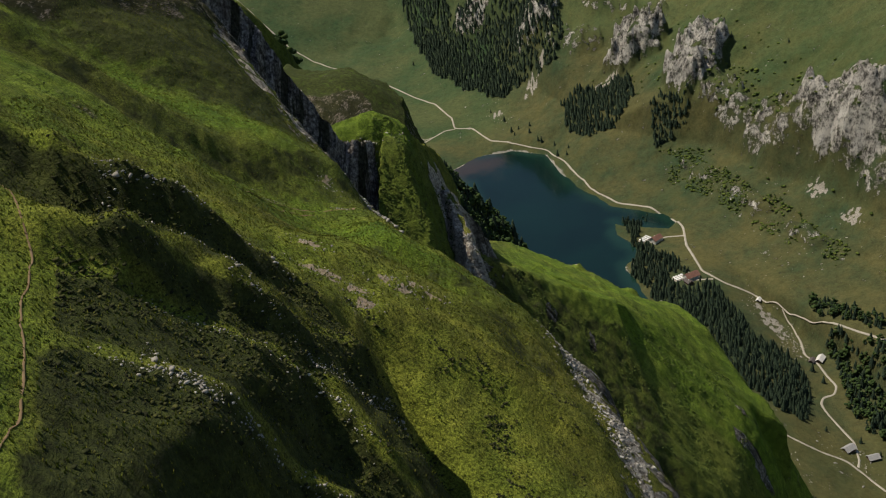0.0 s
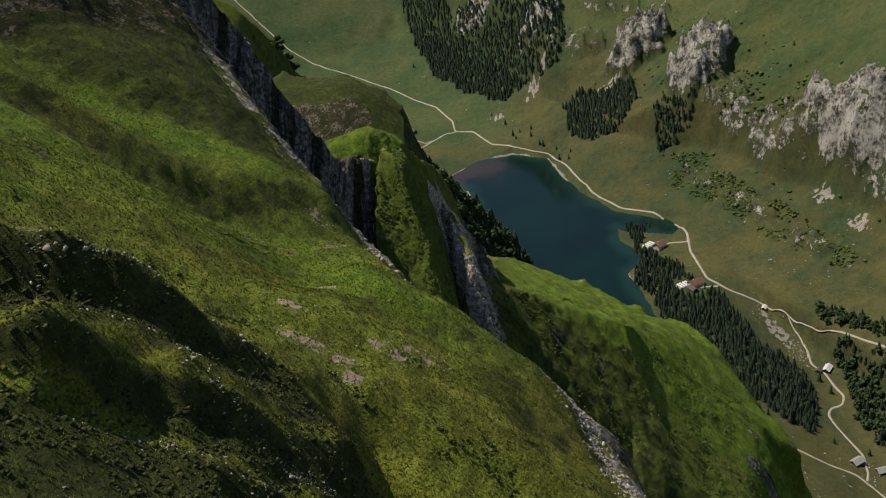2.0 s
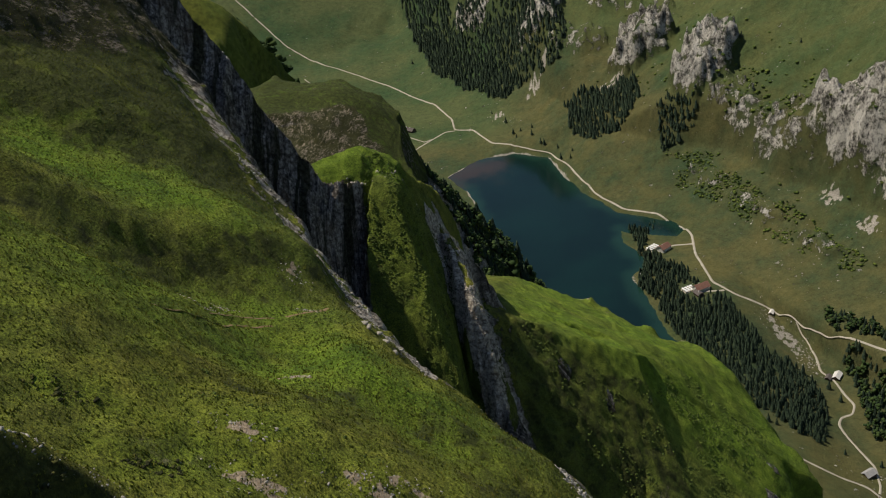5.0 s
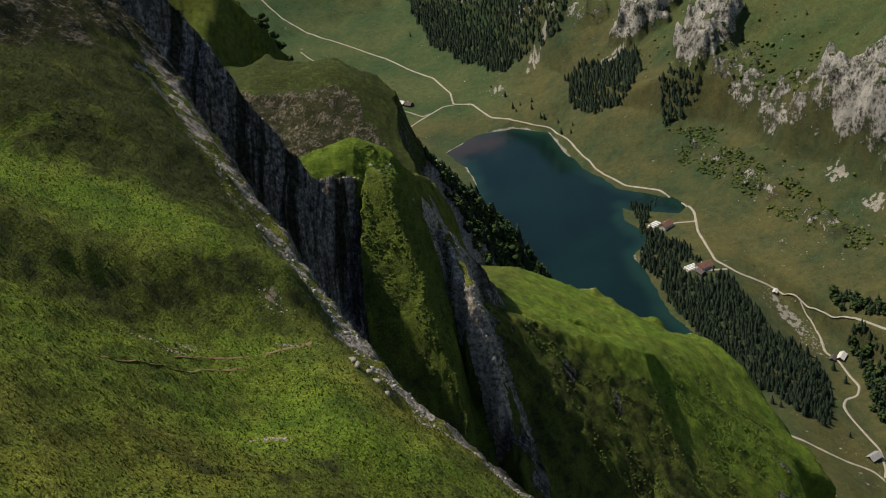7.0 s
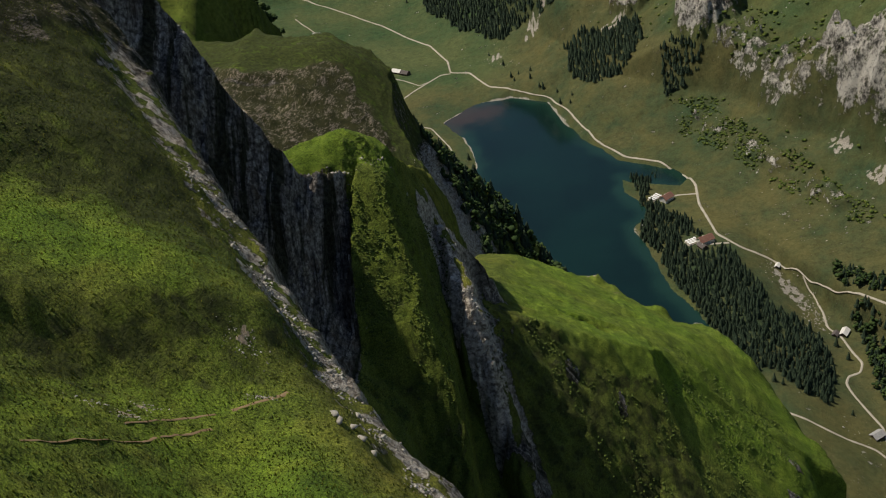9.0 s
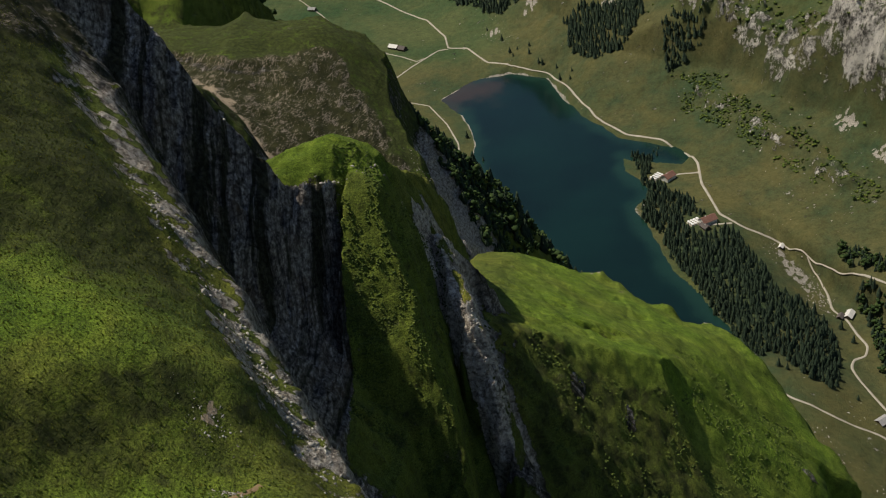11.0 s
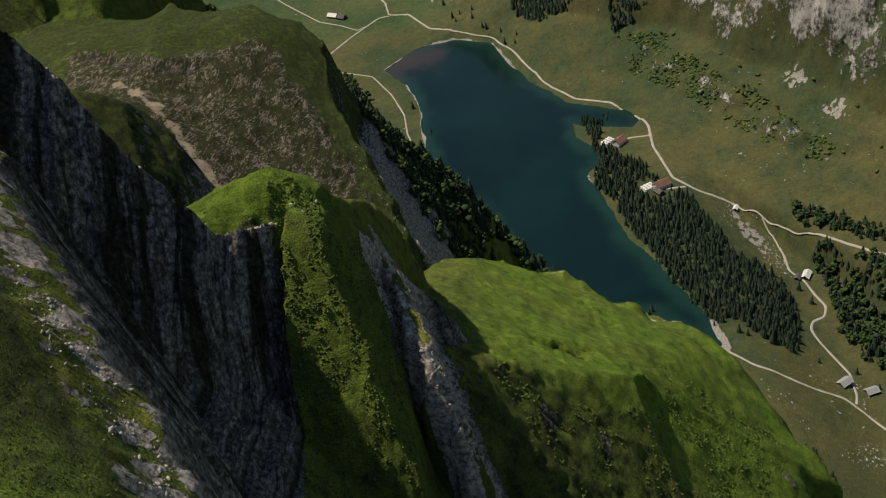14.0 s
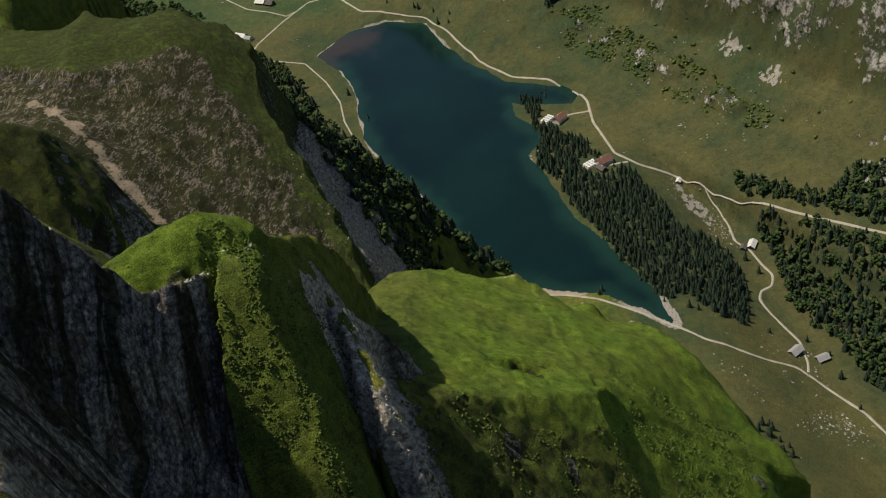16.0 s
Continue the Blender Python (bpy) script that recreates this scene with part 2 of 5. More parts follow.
SHINGLE = plain("grey_shingles", (0.22, 0.22, 0.22), (0.36, 0.35, 0.34), 3)
SHEET_ROOF = plain("pale_roof_sheets", (0.50, 0.49, 0.46), (0.68, 0.66, 0.62), 4, 0.6)
DARK_ROOF = plain("dark_roof", (0.07, 0.06, 0.06), (0.13, 0.11, 0.10), 3)
CLOTH = plain("white_cloth", (0.68, 0.68, 0.67), (0.8, 0.8, 0.78), 2)
GLASS = Nodes("dark_window_glass", 0.1)
GLASS.color((0.02, 0.025, 0.03))
GLASS = GLASS.mat
# ---- land form: heights as a function of the plan ----
_rng = np.random.default_rng(7)
_PERM = np.tile(_rng.permutation(256), 3)
_GRAD = np.stack([np.cos(np.arange(256) * 2.399963), np.sin(np.arange(256) * 2.399963)], 1)


def perlin(x, y):
    """Gradient noise in about -1 to 1."""
    xi, yi = np.floor(x).astype(int), np.floor(y).astype(int)
    fx, fy = x - xi, y - yi
    xi, yi = xi & 255, yi & 255
    u, v = fx * fx * fx * (fx * (fx * 6 - 15) + 10), fy * fy * fy * (fy * (fy * 6 - 15) + 10)

    def corner(i, j):
        g = _GRAD[_PERM[_PERM[xi + i] + yi + j]]
        return g[..., 0] * (fx - i) + g[..., 1] * (fy - j)
    a, b = corner(0, 0), corner(1, 0)
    c, d = corner(0, 1), corner(1, 1)
    return 1.5 * ((a + (b - a) * u) * (1 - v) + (c + (d - c) * u) * v)


def fbm(x, y, size, octaves=4, rough=0.5):
    out, amp = 0.0, 1.0
    for k in range(octaves):
        out = out + amp * perlin(x / size + 17.3 * k, y / size - 9.1 * k)
        size, amp = size / 2.03, amp * rough
    return out


def smooth(a, b, v):
    t = np.clip((v - a) / (b - a), 0, 1)
    return t * t * (3 - 2 * t)


def smax(a, b, k):
    h = np.clip(0.5 + 0.5 * (a - b) / k, 0, 1)
    return b + (a - b) * h + k * h * (1 - h)


def smin(a, b, k):
    return -smax(-a, -b, k)


def along(x, y, pts):
    """Signed distance to a line of plan points (left of its way is positive) and the place along it, as point index."""
    best = np.full(np.shape(x), 1e18)
    sd, place, clear = np.zeros(np.shape(x)), np.zeros(np.shape(x)), np.zeros(np.shape(x))
    for i in range(len(pts) - 1):
        ax, ay, bx, by = *pts[i][:2], *pts[i + 1][:2]
        dx, dy = bx - ax, by - ay
        t = ((x - ax) * dx + (y - ay) * dy) / (dx * dx + dy * dy)
        tc = np.clip(t, 0, 1)
        ex, ey = x - ax - tc * dx, y - ay - tc * dy
        d2 = ex * ex + ey * ey
        off = (dx * (y - ay) - dy * (x - ax)) / math.hypot(dx, dy)
        m = (d2 < best - 1e-6) | ((d2 < best + 1e-6) & (np.abs(off) > clear))
        best, clear = np.where(m, d2, best), np.where(m, np.abs(off), clear)
        side = np.sign(off)
        sd = np.where(m, side * np.sqrt(d2), sd)
        place = np.where(m, i + tc, place)
    return sd, place


def roof(x, y, crest, left, right, wobble=0.0):
    """A ridge: the crest's height less a profile on either side. left, right: rows of (distance, drop)."""
    if wobble:
        x, y = x + wobble * fbm(x, y, 22, 3), y + wobble * fbm(x + 91, y, 22, 3)
    d, s = along(x, y, crest)
    top = np.interp(s, range(len(crest)), [p[2] for p in crest])
    left, right = [*left, (left[-1][0] + 3000, left[-1][1] + 4000)], [*right, (right[-1][0] + 3000, right[-1][1] + 4000)]
    a, b = np.interp(np.abs(d), *zip(*left)), np.interp(np.abs(d), *zip(*right))
    fall = np.where((s <= 0) | (s >= len(crest) - 1), np.maximum(a, b), np.where(d > 0, a, b))
    return top - fall


def inside(x, y, poly):
    """Signed distance to a closed outline, positive inside."""
    ring = list(poly) + [poly[0]]
    d = np.full(np.shape(x), 1e18)
    odd = np.zeros(np.shape(x), bool)
    for (ax, ay), (bx, by) in zip(ring[:-1], ring[1:]):
        dx, dy = bx - ax, by - ay
        t = np.clip(((x - ax) * dx + (y - ay) * dy) / (dx * dx + dy * dy), 0, 1)
        d = np.minimum(d, (x - ax - t * dx) ** 2 + (y - ay - t * dy) ** 2)
        if by != ay:
            odd ^= ((ay > y) != (by > y)) & (x < (y - ay) / (by - ay) * dx + ax)
    return np.where(odd, 1, -1) * np.sqrt(d)


LAKE = [(-125, 1712), (-90, 1640), (-72, 1562), (-72, 1477), (-64, 1402), (-43, 1319), (-8, 1262), (16, 1184), (20, 1120),
        (60, 1062), (109, 1029), (160, 1004), (199, 967), (222, 935), (217, 985), (198, 1051), (168, 1139), (150, 1245), (147, 1294), (172, 1332),
        (143, 1400), (148, 1436), (190, 1408), (226, 1392), (240, 1414), (226, 1452), (154, 1498), (98, 1590), (56, 1742), (-7, 1786), (-70, 1770)]

# the grass slope that falls to the cliffs: a plane with swells, and a steeper near flank with sharp ribs running down it
# terraces: crest line, height, reach of the front and of the back, depth of the hollow in front
TERRACES = [([(-150, 190), (-110, 212), (-76, 226), (-66, 235), (-57, 242.5), (-50, 247.5), (-38, 252)], 6.6, 7.5, 30, 1.6),
            ([(-33, 187), (-26, 191), (-17, 190), (-8, 184), (4, 172)], 5.5, 6.5, 20, 0.8),
            ([(-130, 258), (-100, 270), (-82, 282), (-70, 291), (-60, 296)], 3.2, 7, 14, 0.5)]
# rib: plan line, height at its top and at its foot
RIBS = [([(-100, 112), (-72, 117), (-61, 119.5), (-56, 117.8), (-53, 118), (-49.5, 119), (-45.7, 121.7), (-39.3, 126.9), (-32.9, 128.6), (-27.6, 126.3), (-20, 118)], 9, 1),
        ([(-64, 84), (-52, 96), (-46, 100.7), (-42.6, 104.4), (-38.9, 107.8), (-36.1, 108.6), (-32, 112), (-26, 118)], 5.5, 2),
        ([(-58, 80), (-48, 92), (-42.4, 96.9), (-36, 99.6), (-31.6, 101.2), (-25.5, 104.8), (-21.6, 100.6), (-16, 98)], 5.5, 3.5),
        ([(-50, 66), (-44, 73), (-40, 76.8), (-35.9, 79.1), (-32.8, 81), (-28.9, 83.8), (-20, 88), (-12, 90)], 5, 3)]


# where the grass gives way to broken brown ground above
CREST = [(-140, 225), (-122, 262), (-104, 298), (-98, 314), (-95, 336), (-94, 360)]


def bump(q, near, far):
    return np.exp(-(q / np.where(q < 0, near, far)) ** 2)


def slope_height(x, y):
    z = 673.8 - 0.806 * (x + 50) - 0.375 * (y - 180)
    for line, tall, near, far, hollow in TERRACES:
        d, s = along(x, y, line)
        d = d + 0.6 * fbm(x, y, 16, 2)
        ends = smooth(0, 1.2, s) * smooth(len(line) - 1, len(line) - 1.9, s)
        z = z + tall * ends * bump(d, near, far) - hollow * ends * bump(d + 2.1 * near, 0.8 * near, 1.1 * near)
    z = z + 5 * bump(y - 163, 14, 12) * smooth(-46, -28, x) * smooth(2, -12, x)
    z = z - 9.5 * bump(y - 208 + 0.75 * (x + 50), 30, 28) * smooth(-28, -48, x)
    z = z + 0.24 * np.maximum(0, y - 266)
    front = np.maximum(0, 150 - y)
    z = z - 0.4 * front * smooth(0, 14, front) * smooth(-32, -20, x)
    gully = 8 * bump(along(x, y, [(-34, 136), (-26, 131), (-21, 126), (-16, 118), (-8, 106)])[0], 4, 5) * smooth(-34, -22, x)
    z = z + (3.5 - 0.16 * (np.maximum(x, -125) + 92)) * smooth(248, 280, y)
    z = z + 0.35 * np.clip(along(x, y, CREST)[0], 0, 60)
    # the near flank, broken off behind its outer rib
    out, s = along(x, y, RIBS[0][0])
    flank = 692.5 - 1.25 * (np.maximum(x, -44) + 36) - 0.6 * np.minimum(0, x + 44) - 0.15 * (y - 99) - 0.25 * np.maximum(0, y - 112)
    flank = flank - 0.4 * np.clip(x + 42.5 + 0.36 * (y - 74), 0, 12) * smooth(114, 98, y)
    flank = flank - 0.85 * np.maximum(0, out) - 0.35 * np.maximum(0, x + 22) - 0.12 * np.maximum(0, 94 - y)
    for line, tall, foot in RIBS:
        d, s = along(x, y, line)
        f = s / (len(line) - 1)
        flank = flank + 1.3 * smooth(-0.5, 3.0, s) * (tall + (foot - tall) * f) * bump(d, 2.6, 7) * (0.85 + 0.3 * fbm(x, y, 9, 2)) - 2.6 * bump(d + 6.5, 3.5, 5)
    return np.minimum(smax(z, flank, 1.2) - gully, 800)


RIM = [(44, 30), (25, 105), (16, 145), (13, 165), (7.5, 187), (-1, 202), (-10, 210), (-22, 222), (-38, 245), (-47, 263), (-62, 286), (-78, 308), (-87, 323), (-95, 340), (-106, 352), (-140, 376), (-220, 420)]


def near_slope(x, y):
    d, s = along(x, y, RIM)
    rx, ry = np.interp(s, range(len(RIM)), [p[0] for p in RIM]), np.interp(s, range(len(RIM)), [p[1] for p in RIM])
    cut = slope_height(rx, ry) - np.interp(-d, *zip((0, 0), (4, 4), (9, 12), (12, 24), (16, 54), (21, 80), (36, 114), (120, 230), (400, 570), (3400, 5000)))
    top = slope_height(x, y)
    # from the nose of the slope upward the cliff under the rim is one steep slab, ribbed across
    f = 0.7 * flutes(-0.46 * x + 0.88 * y, 0.88 * x + 0.46 * y)
    slab = lean(x - 0.88 * f, y - 0.46 * f, (-81, 341, 621), (-5.6, -2.9)) + 5 * fbm(x + 31, y, 17, 3)
    slab = np.maximum(slab, cut - 60 - 2.5 * np.maximum(0, -d - 20))
    cut = cut + (np.minimum(cut, slab) - cut) * smooth(228, 262, y)
    roll = 5 * np.exp(-(d / 5) ** 2)
    return np.where(d > 0, top - roll, cut - 5)


FIN = [(-230, 440, 800), (-140, 400, 735), (-106, 384, 690), (-94, 388, 656), (-85, 387, 633), (-76, 387, 612), (-69, 388, 603), (-63, 394, 598), (-57, 399, 595), (-46, 407, 593), (-39, 411, 569), (-33, 417, 561), (-20, 424, 542), (-6, 432, 500)]
WHITE = [(-33, 416, 563), (-29, 404, 556), (-25.5, 390, 552), (-22, 384, 546), (-19.5, 380, 532), (-15, 371, 505), (0, 330, 440)]
HILL_EDGE = [(-520, 960), (-300, 830), (-198, 757), (-160, 747), (-120, 747), (-96, 743), (-85, 735), (-76, 690), (-64, 660), (-55, 636), (-44, 610), (-30, 570)]
SPUR = [(-300, 520, 670), (-200, 530, 608), (-160, 538, 586), (-138, 545, 570), (-126, 548, 548), (-114, 552, 512)]
HUMP = [(-600, 960, 790), (-420, 900, 710), (-260, 845, 612), (-222, 828, 574), (-210, 820, 556), (-203, 819, 520), (-197, 819, 480), (-172, 815, 400)]
CAP = [(-92, 396, 600), (-82, 400, 603), (-74, 405, 604), (-67, 409, 605), (-58.6, 412, 606), (-51, 412, 601), (-45, 411, 596), (-41.5, 411, 572), (-40, 411, 556)]
BLOCK_EDGE = [(66, 396), (55, 410), (48, 424), (44.5, 432), (42.5, 439), (44, 452), (56, 470)]
BROW = [(-50, 440), (-10, 420), (8, 418), (26, 421), (38, 427), (47, 438), (50, 452), (54, 480), (62, 500), (66, 540)]
FLANK = [(85, 380), (112, 440), (120, 480), (110, 512), (100, 530)]
LEFT = [(-60, 380), (-30, 428), (-25, 475), (-23, 520), (-14, 555), (4, 584), (20, 640)]
HUMPS = [(0.8, -7), (1.1, -5), (1.5, -2), (1.85, 0), (2.2, -3.5), (2.5, -4), (2.75, 3.5), (3.07, 9.5), (3.2, 6.5), (3.65, 1.5), (3.92, -4), (4.13, 6), (4.3, 7), (4.45, 1), (4.65, -3.5), (5.05, 5.5), (5.4, 8), (5.8, 5), (6.3, 3)]
SLUMPS = [(21, 453, 8, 6.5), (28, 457, 4.5, 3), (-4, 481, 4, 2), (3, 467, 4.5, 2), (-12, 473, 4, 1.8), (10, 474, 4, 1.5), (22, 500, 6, 1.5), (45, 500, 6, 1.2)]
BACK = [(-60, 560), (-14, 572), (4, 581), (36, 573), (63, 556), (85, 536), (105, 513), (125, 480)]


def lean(x, y, at, fall):
    """The height of a tilted plane through a place."""
    return at[2] + fall[0] * (x - at[0]) + fall[1] * (y - at[1])


def flutes(s, t):
    """How far upright ribs and chimneys stand out of a cliff, by the place along it."""
    return 2.1 * np.abs(perlin(s / 9.5 + 3, 0.03 * t)) + 1.1 * np.abs(perlin(s / 4.1, 0.05 * t + 7)) + 0.5 * perlin(s / 1.7, 0.12 * t)


def curtain(x, y):
    """The fluted wall: a steep upper face over an upright one, with a crest that falls away behind, and a slab at its foot."""
    f = flutes(1.5 * (x - 0.08 * y), y)
    px, py = x - 0.86 * f, y + 0.5 * f
    face = smin(lean(px, py, (-77, 373, 602.5), (-1.95, 1.15)), lean(px, py, (-74.2, 367.8, 590), (-4.7, 3.0)), 4)
    d, s = along(x, y, FIN)
    cap = by_line(s, FIN, 2) + np.where(d > 0, -np.interp(d, *zip((0, 0), (4, 6), (18, 50), (50, 130), (3000, 5000))) * smooth(7.2, 5.5, s) - np.interp(d, *zip((0, 0), (4, 2), (18, 14), (50, 75), (3000, 5000))) * smooth(5.5, 7.2, s), 2.5 * -d)
    apron = lean(px, py, (-71, 347, 569), (-1.5, 0.05)) - 3 * np.maximum(0, x + 44)
    apron = apron - 2.5 * np.maximum(0, y - 372)
    right = 596 - 5.5 * (x + 57)
    return smax(smin(smin(face, cap, 1.5), np.where(y < 402, right, 900), 1), apron, 3)


def pillar(x, y):
    """A square-cut blade of turf and rock with upright sides and a grass cap."""
    w = 0.9 * fbm(x, y, 9, 3) + 0.45 * fbm(x + 40, y, 2.6, 2)
    front = lean(x, y, (-48.3, 383.5, 577.5), (-0.45, 1.25)) - 0.9 * np.maximum(0, 366 - y) + 0.8 * w
    d, s = along(x, y, FIN)
    cap = 598 - 0.32 * (x + 57) - 0.1 * np.maximum(0, y - 402) - np.interp(d, *zip((0, 0), (8, 2), (22, 18), (60, 80), (3000, 5000)))
    left = 570 + 9 * (x + 58.5 + w + 0.04 * (380 - y))
    right = smin(590 - 3.4 * (x + 44.5 + w) + 0.25 * (y - 395), 556 - 14 * (x + 31.5 + w), 3)
    return smin(smin(smin(front, cap, 4), left, 1.2), right, 3)


def hill(x, y):
    """A tilted shoulder with ledges, broken off behind and to the lake side."""
    lie = lambda px, py: 507 - 0.6 * np.clip(px + 132, -35, 300) + 0.3 * (py - 650) * smooth(-190, -110, px)
    d, s = along(x, y, HILL_EDGE)
    d = d + 5 * fbm(x, y, 38, 3) + 2.5 * fbm(x, y, 11, 2)
    top = lie(x, y) - 5 * bump(d, 14, 14)
    edge = lie(by_line(s, HILL_EDGE, 0), by_line(s, HILL_EDGE, 1)) - 5
    fall = np.interp(d, *zip((0, 0), (6, 14), (16, 44), (40, 85), (90, 170), (200, 360), (3000, 6000)))
    back = np.interp(d, *zip((0, 0), (30, 8), (90, 60), (300, 300), (3000, 4000)))
    lakeward = smooth(-0.35, 0.55, (x - by_line(s, HILL_EDGE, 0)) / (np.abs(d) + 1))
    return np.where(d > 0, edge - back + (back - fall) * lakeward, top)


def by_line(s, pts, k):
    return np.interp(s, range(len(pts)), [p[k] for p in pts])


def hollows(x, y):
    """Small slumps in the turf of the grass top, each with a steep scar on its upper side."""
    z = 0 * x
    for cx, cy, wide, deep in SLUMPS:
        u, v = (x - cx) / wide + 0.3 * fbm(x, y, 5, 2), (y - cy + 0.25 * (x - cx)) / (0.45 * wide) + 0.4 * fbm(x + 30, y, 4, 2)
        z = z + deep * np.exp(-u * u) * smooth(1.0, 0.6, v) * smooth(-2.6, 0.4, v)
    return z


def knoll(x, y):
    """A tilted grass top with a bold front block, rolling over into a steep flank."""
    tilt = lambda px, py: 491 - 0.62 * (px - 7) - 0.44 * (py - 457) + 0.12 * np.maximum(0, px - 60)
    crease = 2.2 * np.abs(fbm(0.55 * x + 0.83 * y, 0.2 * x, 13, 3))
    front = lean(x, y, (13.1, 407.5, 489), (-1.2, 0.8)) + crease - 0.5 * np.maximum(0, 396 - y)
    # the block ends in a ridge; beyond it the ground drops to the flank
    d, s = along(x, y, BLOCK_EDGE)
    front = np.where(d > 0, front, front - np.interp(-d, *zip((0, 0), (1, 2), (3, 8), (8, 14), (20, 26), (60, 110), (3000, 5000))) * smooth(462, 446, y))
    top = smin(tilt(x, y) - np.interp(-d, *zip((0, 0), (3, 2), (12, 13), (40, 60), (3000, 5000))) * smooth(440, 430, y), front, 1.4)
    side = smin(436 - 0.99 * (x - 65.7) + 0.13 * (y - 448) + 1.5 * fbm(0.4 * x, y, 16, 3) + np.interp(x, *zip((40, 10), (48, 9), (90, 0))), tilt(x, y) + 1, 8)
    # the top rolls over into the flank
    top = smin(top, side + 2 + 60 * np.maximum(smooth(450, 440, y), smooth(46, 38, x)), 6)
    d, s = along(x, y, FLANK)
    side = side - np.interp(-d, *zip((-3, 0), (3, 3), (30, 52), (3000, 5000)))
    side = side - np.interp(446 - y, *zip((0, 0), (60, 20), (3000, 3000)))
    z = smax(top, side - 90 * smooth(41, 30, x), 2)
    z = z + 0.9 * np.abs(fbm(x, y, 15, 3)) - hollows(x, y)
    d, s = along(x, y, LEFT)
    z = z - np.interp(d, *zip((-8, 0), (4, 5), (40, 50), (3000, 4000)))
    d, s = along(x, y, BACK)
    rise = np.interp(s, *zip(*HUMPS))
    z = z + rise * np.exp(-((d + 4) / np.where(rise > 0, 7, 13)) ** 2)
    z = z - np.interp(d, *zip((-24, 0), (-8, 4), (3, 11), (40, 62), (3000, 4000)))
    return z


def valley(x, y):
    """Lake bed, meadows and the far mountain side."""
    lake = inside(x, y, LAKE)
    floor = np.where(lake > 0, -np.minimum(lake * 0.35, 22), np.minimum(-lake * 0.05, 4))
    floor = floor - 42 * smooth(230, 360, x) * smooth(1330, 1150, y)
    u, s = 0.897 * (x - 52) + 0.44 * (y - 1750), 0.44 * (x - 52) - 0.897 * (y - 1750)
    u = u + 75 * smooth(330, 100, s) - 14 * smooth(420, 520, s)
    far = np.interp(u, *zip((-60, -120), (-10, -2), (0, 1), (60, 14), (105, 31), (165, 60), (200, 130), (230, 200), (320, 275), (600, 480), (1200, 900), (3000, 1500)))
    end = np.interp(y - 0.6 * x, *zip((2000, -100), (2300, 0), (2700, 40), (3200, 250), (4500, 900)))
    rise = smax(far, end, 20)
    return smax(floor, smin(rise, np.where(lake > 0, -30, -0.7 * lake), 3), 3)


def near_flank(x, y):
    """The mountain foot under the cliffs, down to the lake."""
    d, s = along(x, y, [(-900, 2600), (-420, 2050), (-140, 1500), (-90, 1350), (-30, 1150), (60, 980), (150, 880), (215, 760), (270, 560), (330, 200), (400, -400)])
    return np.interp(-d, *zip((-200, -190), (0, 0), (100, 70), (250, 190), (480, 370), (900, 540)))


def forms(x, y):
    z = smax(valley(x, y), near_flank(x, y), 12)
    z = smax(z, hill(x, y), 5)
    z = smax(z, roof(x, y, SPUR, [(0, 0), (14, 8), (100, 105)], [(0, 0), (14, 10), (100, 115)], 2), 5)
    z = smax(z, roof(x, y, HUMP, [(0, 0), (10, 6), (60, 70), (200, 260)], [(0, 0), (14, 5), (60, 36), (120, 90), (200, 190)], 2), 3)
    z = smax(z, knoll(x, y), 3)
    z = smax(z, curtain(x, y), 1.5)
    z = smax(z, pillar(x, y), 1)
    z = smax(z, roof(x, y, CAP, [(0, 0), (4, 2), (10, 9), (20, 34), (60, 130)], [(0, 0), (4, 2), (9, 6.5), (13, 13), (22, 40), (60, 130)], 1.2), 2)
    z = smax(z, roof(x, y, FIN[9:], [(0, 0), (4, 5), (18, 45), (50, 120)], [(0, 0), (1.5, 8), (3, 50), (7, 120)], 0.5), 1)
    z = smax(z, roof(x, y, WHITE, [(0, 0), (4, 2.5), (6, 7), (7.2, 26), (9.5, 58), (60, 130)], [(0, 0), (1.2, 3), (3.5, 10), (5, 21), (7, 46), (60, 130)], 1), 0.7)
    return np.maximum(z, near_slope(x, y))


BAND = [(-260, 720), (-215, 706), (-197, 700), (-180, 686), (-165, 676), (-156, 679), (-140, 690), (-120, 705)]


def ledges(x, y):
    """Where beds of broken rock stand out of brown turf, on the shoulder behind the cliffs."""
    d = along(x, y, HILL_EDGE)[0]
    face = along(x, y, [(-260, 718), (-197, 702), (-160, 684), (-130, 700), (-108, 712), (-90, 690), (-80, 670), (-70, 640), (-52, 600)])[0]
    upper = smooth(-1, 4, along(x, y, CREST)[0] + 3 * fbm(x, y, 12, 3)) * smooth(372, 355, y) * smooth(-170, -150, x)
    return upper + smooth(-4, -12, d) * smooth(6, -6, face + 6 * fbm(x, y, 20, 3)) * smooth(-230, -200, x) * smooth(540, 575, y) * smooth(760, 730, y)


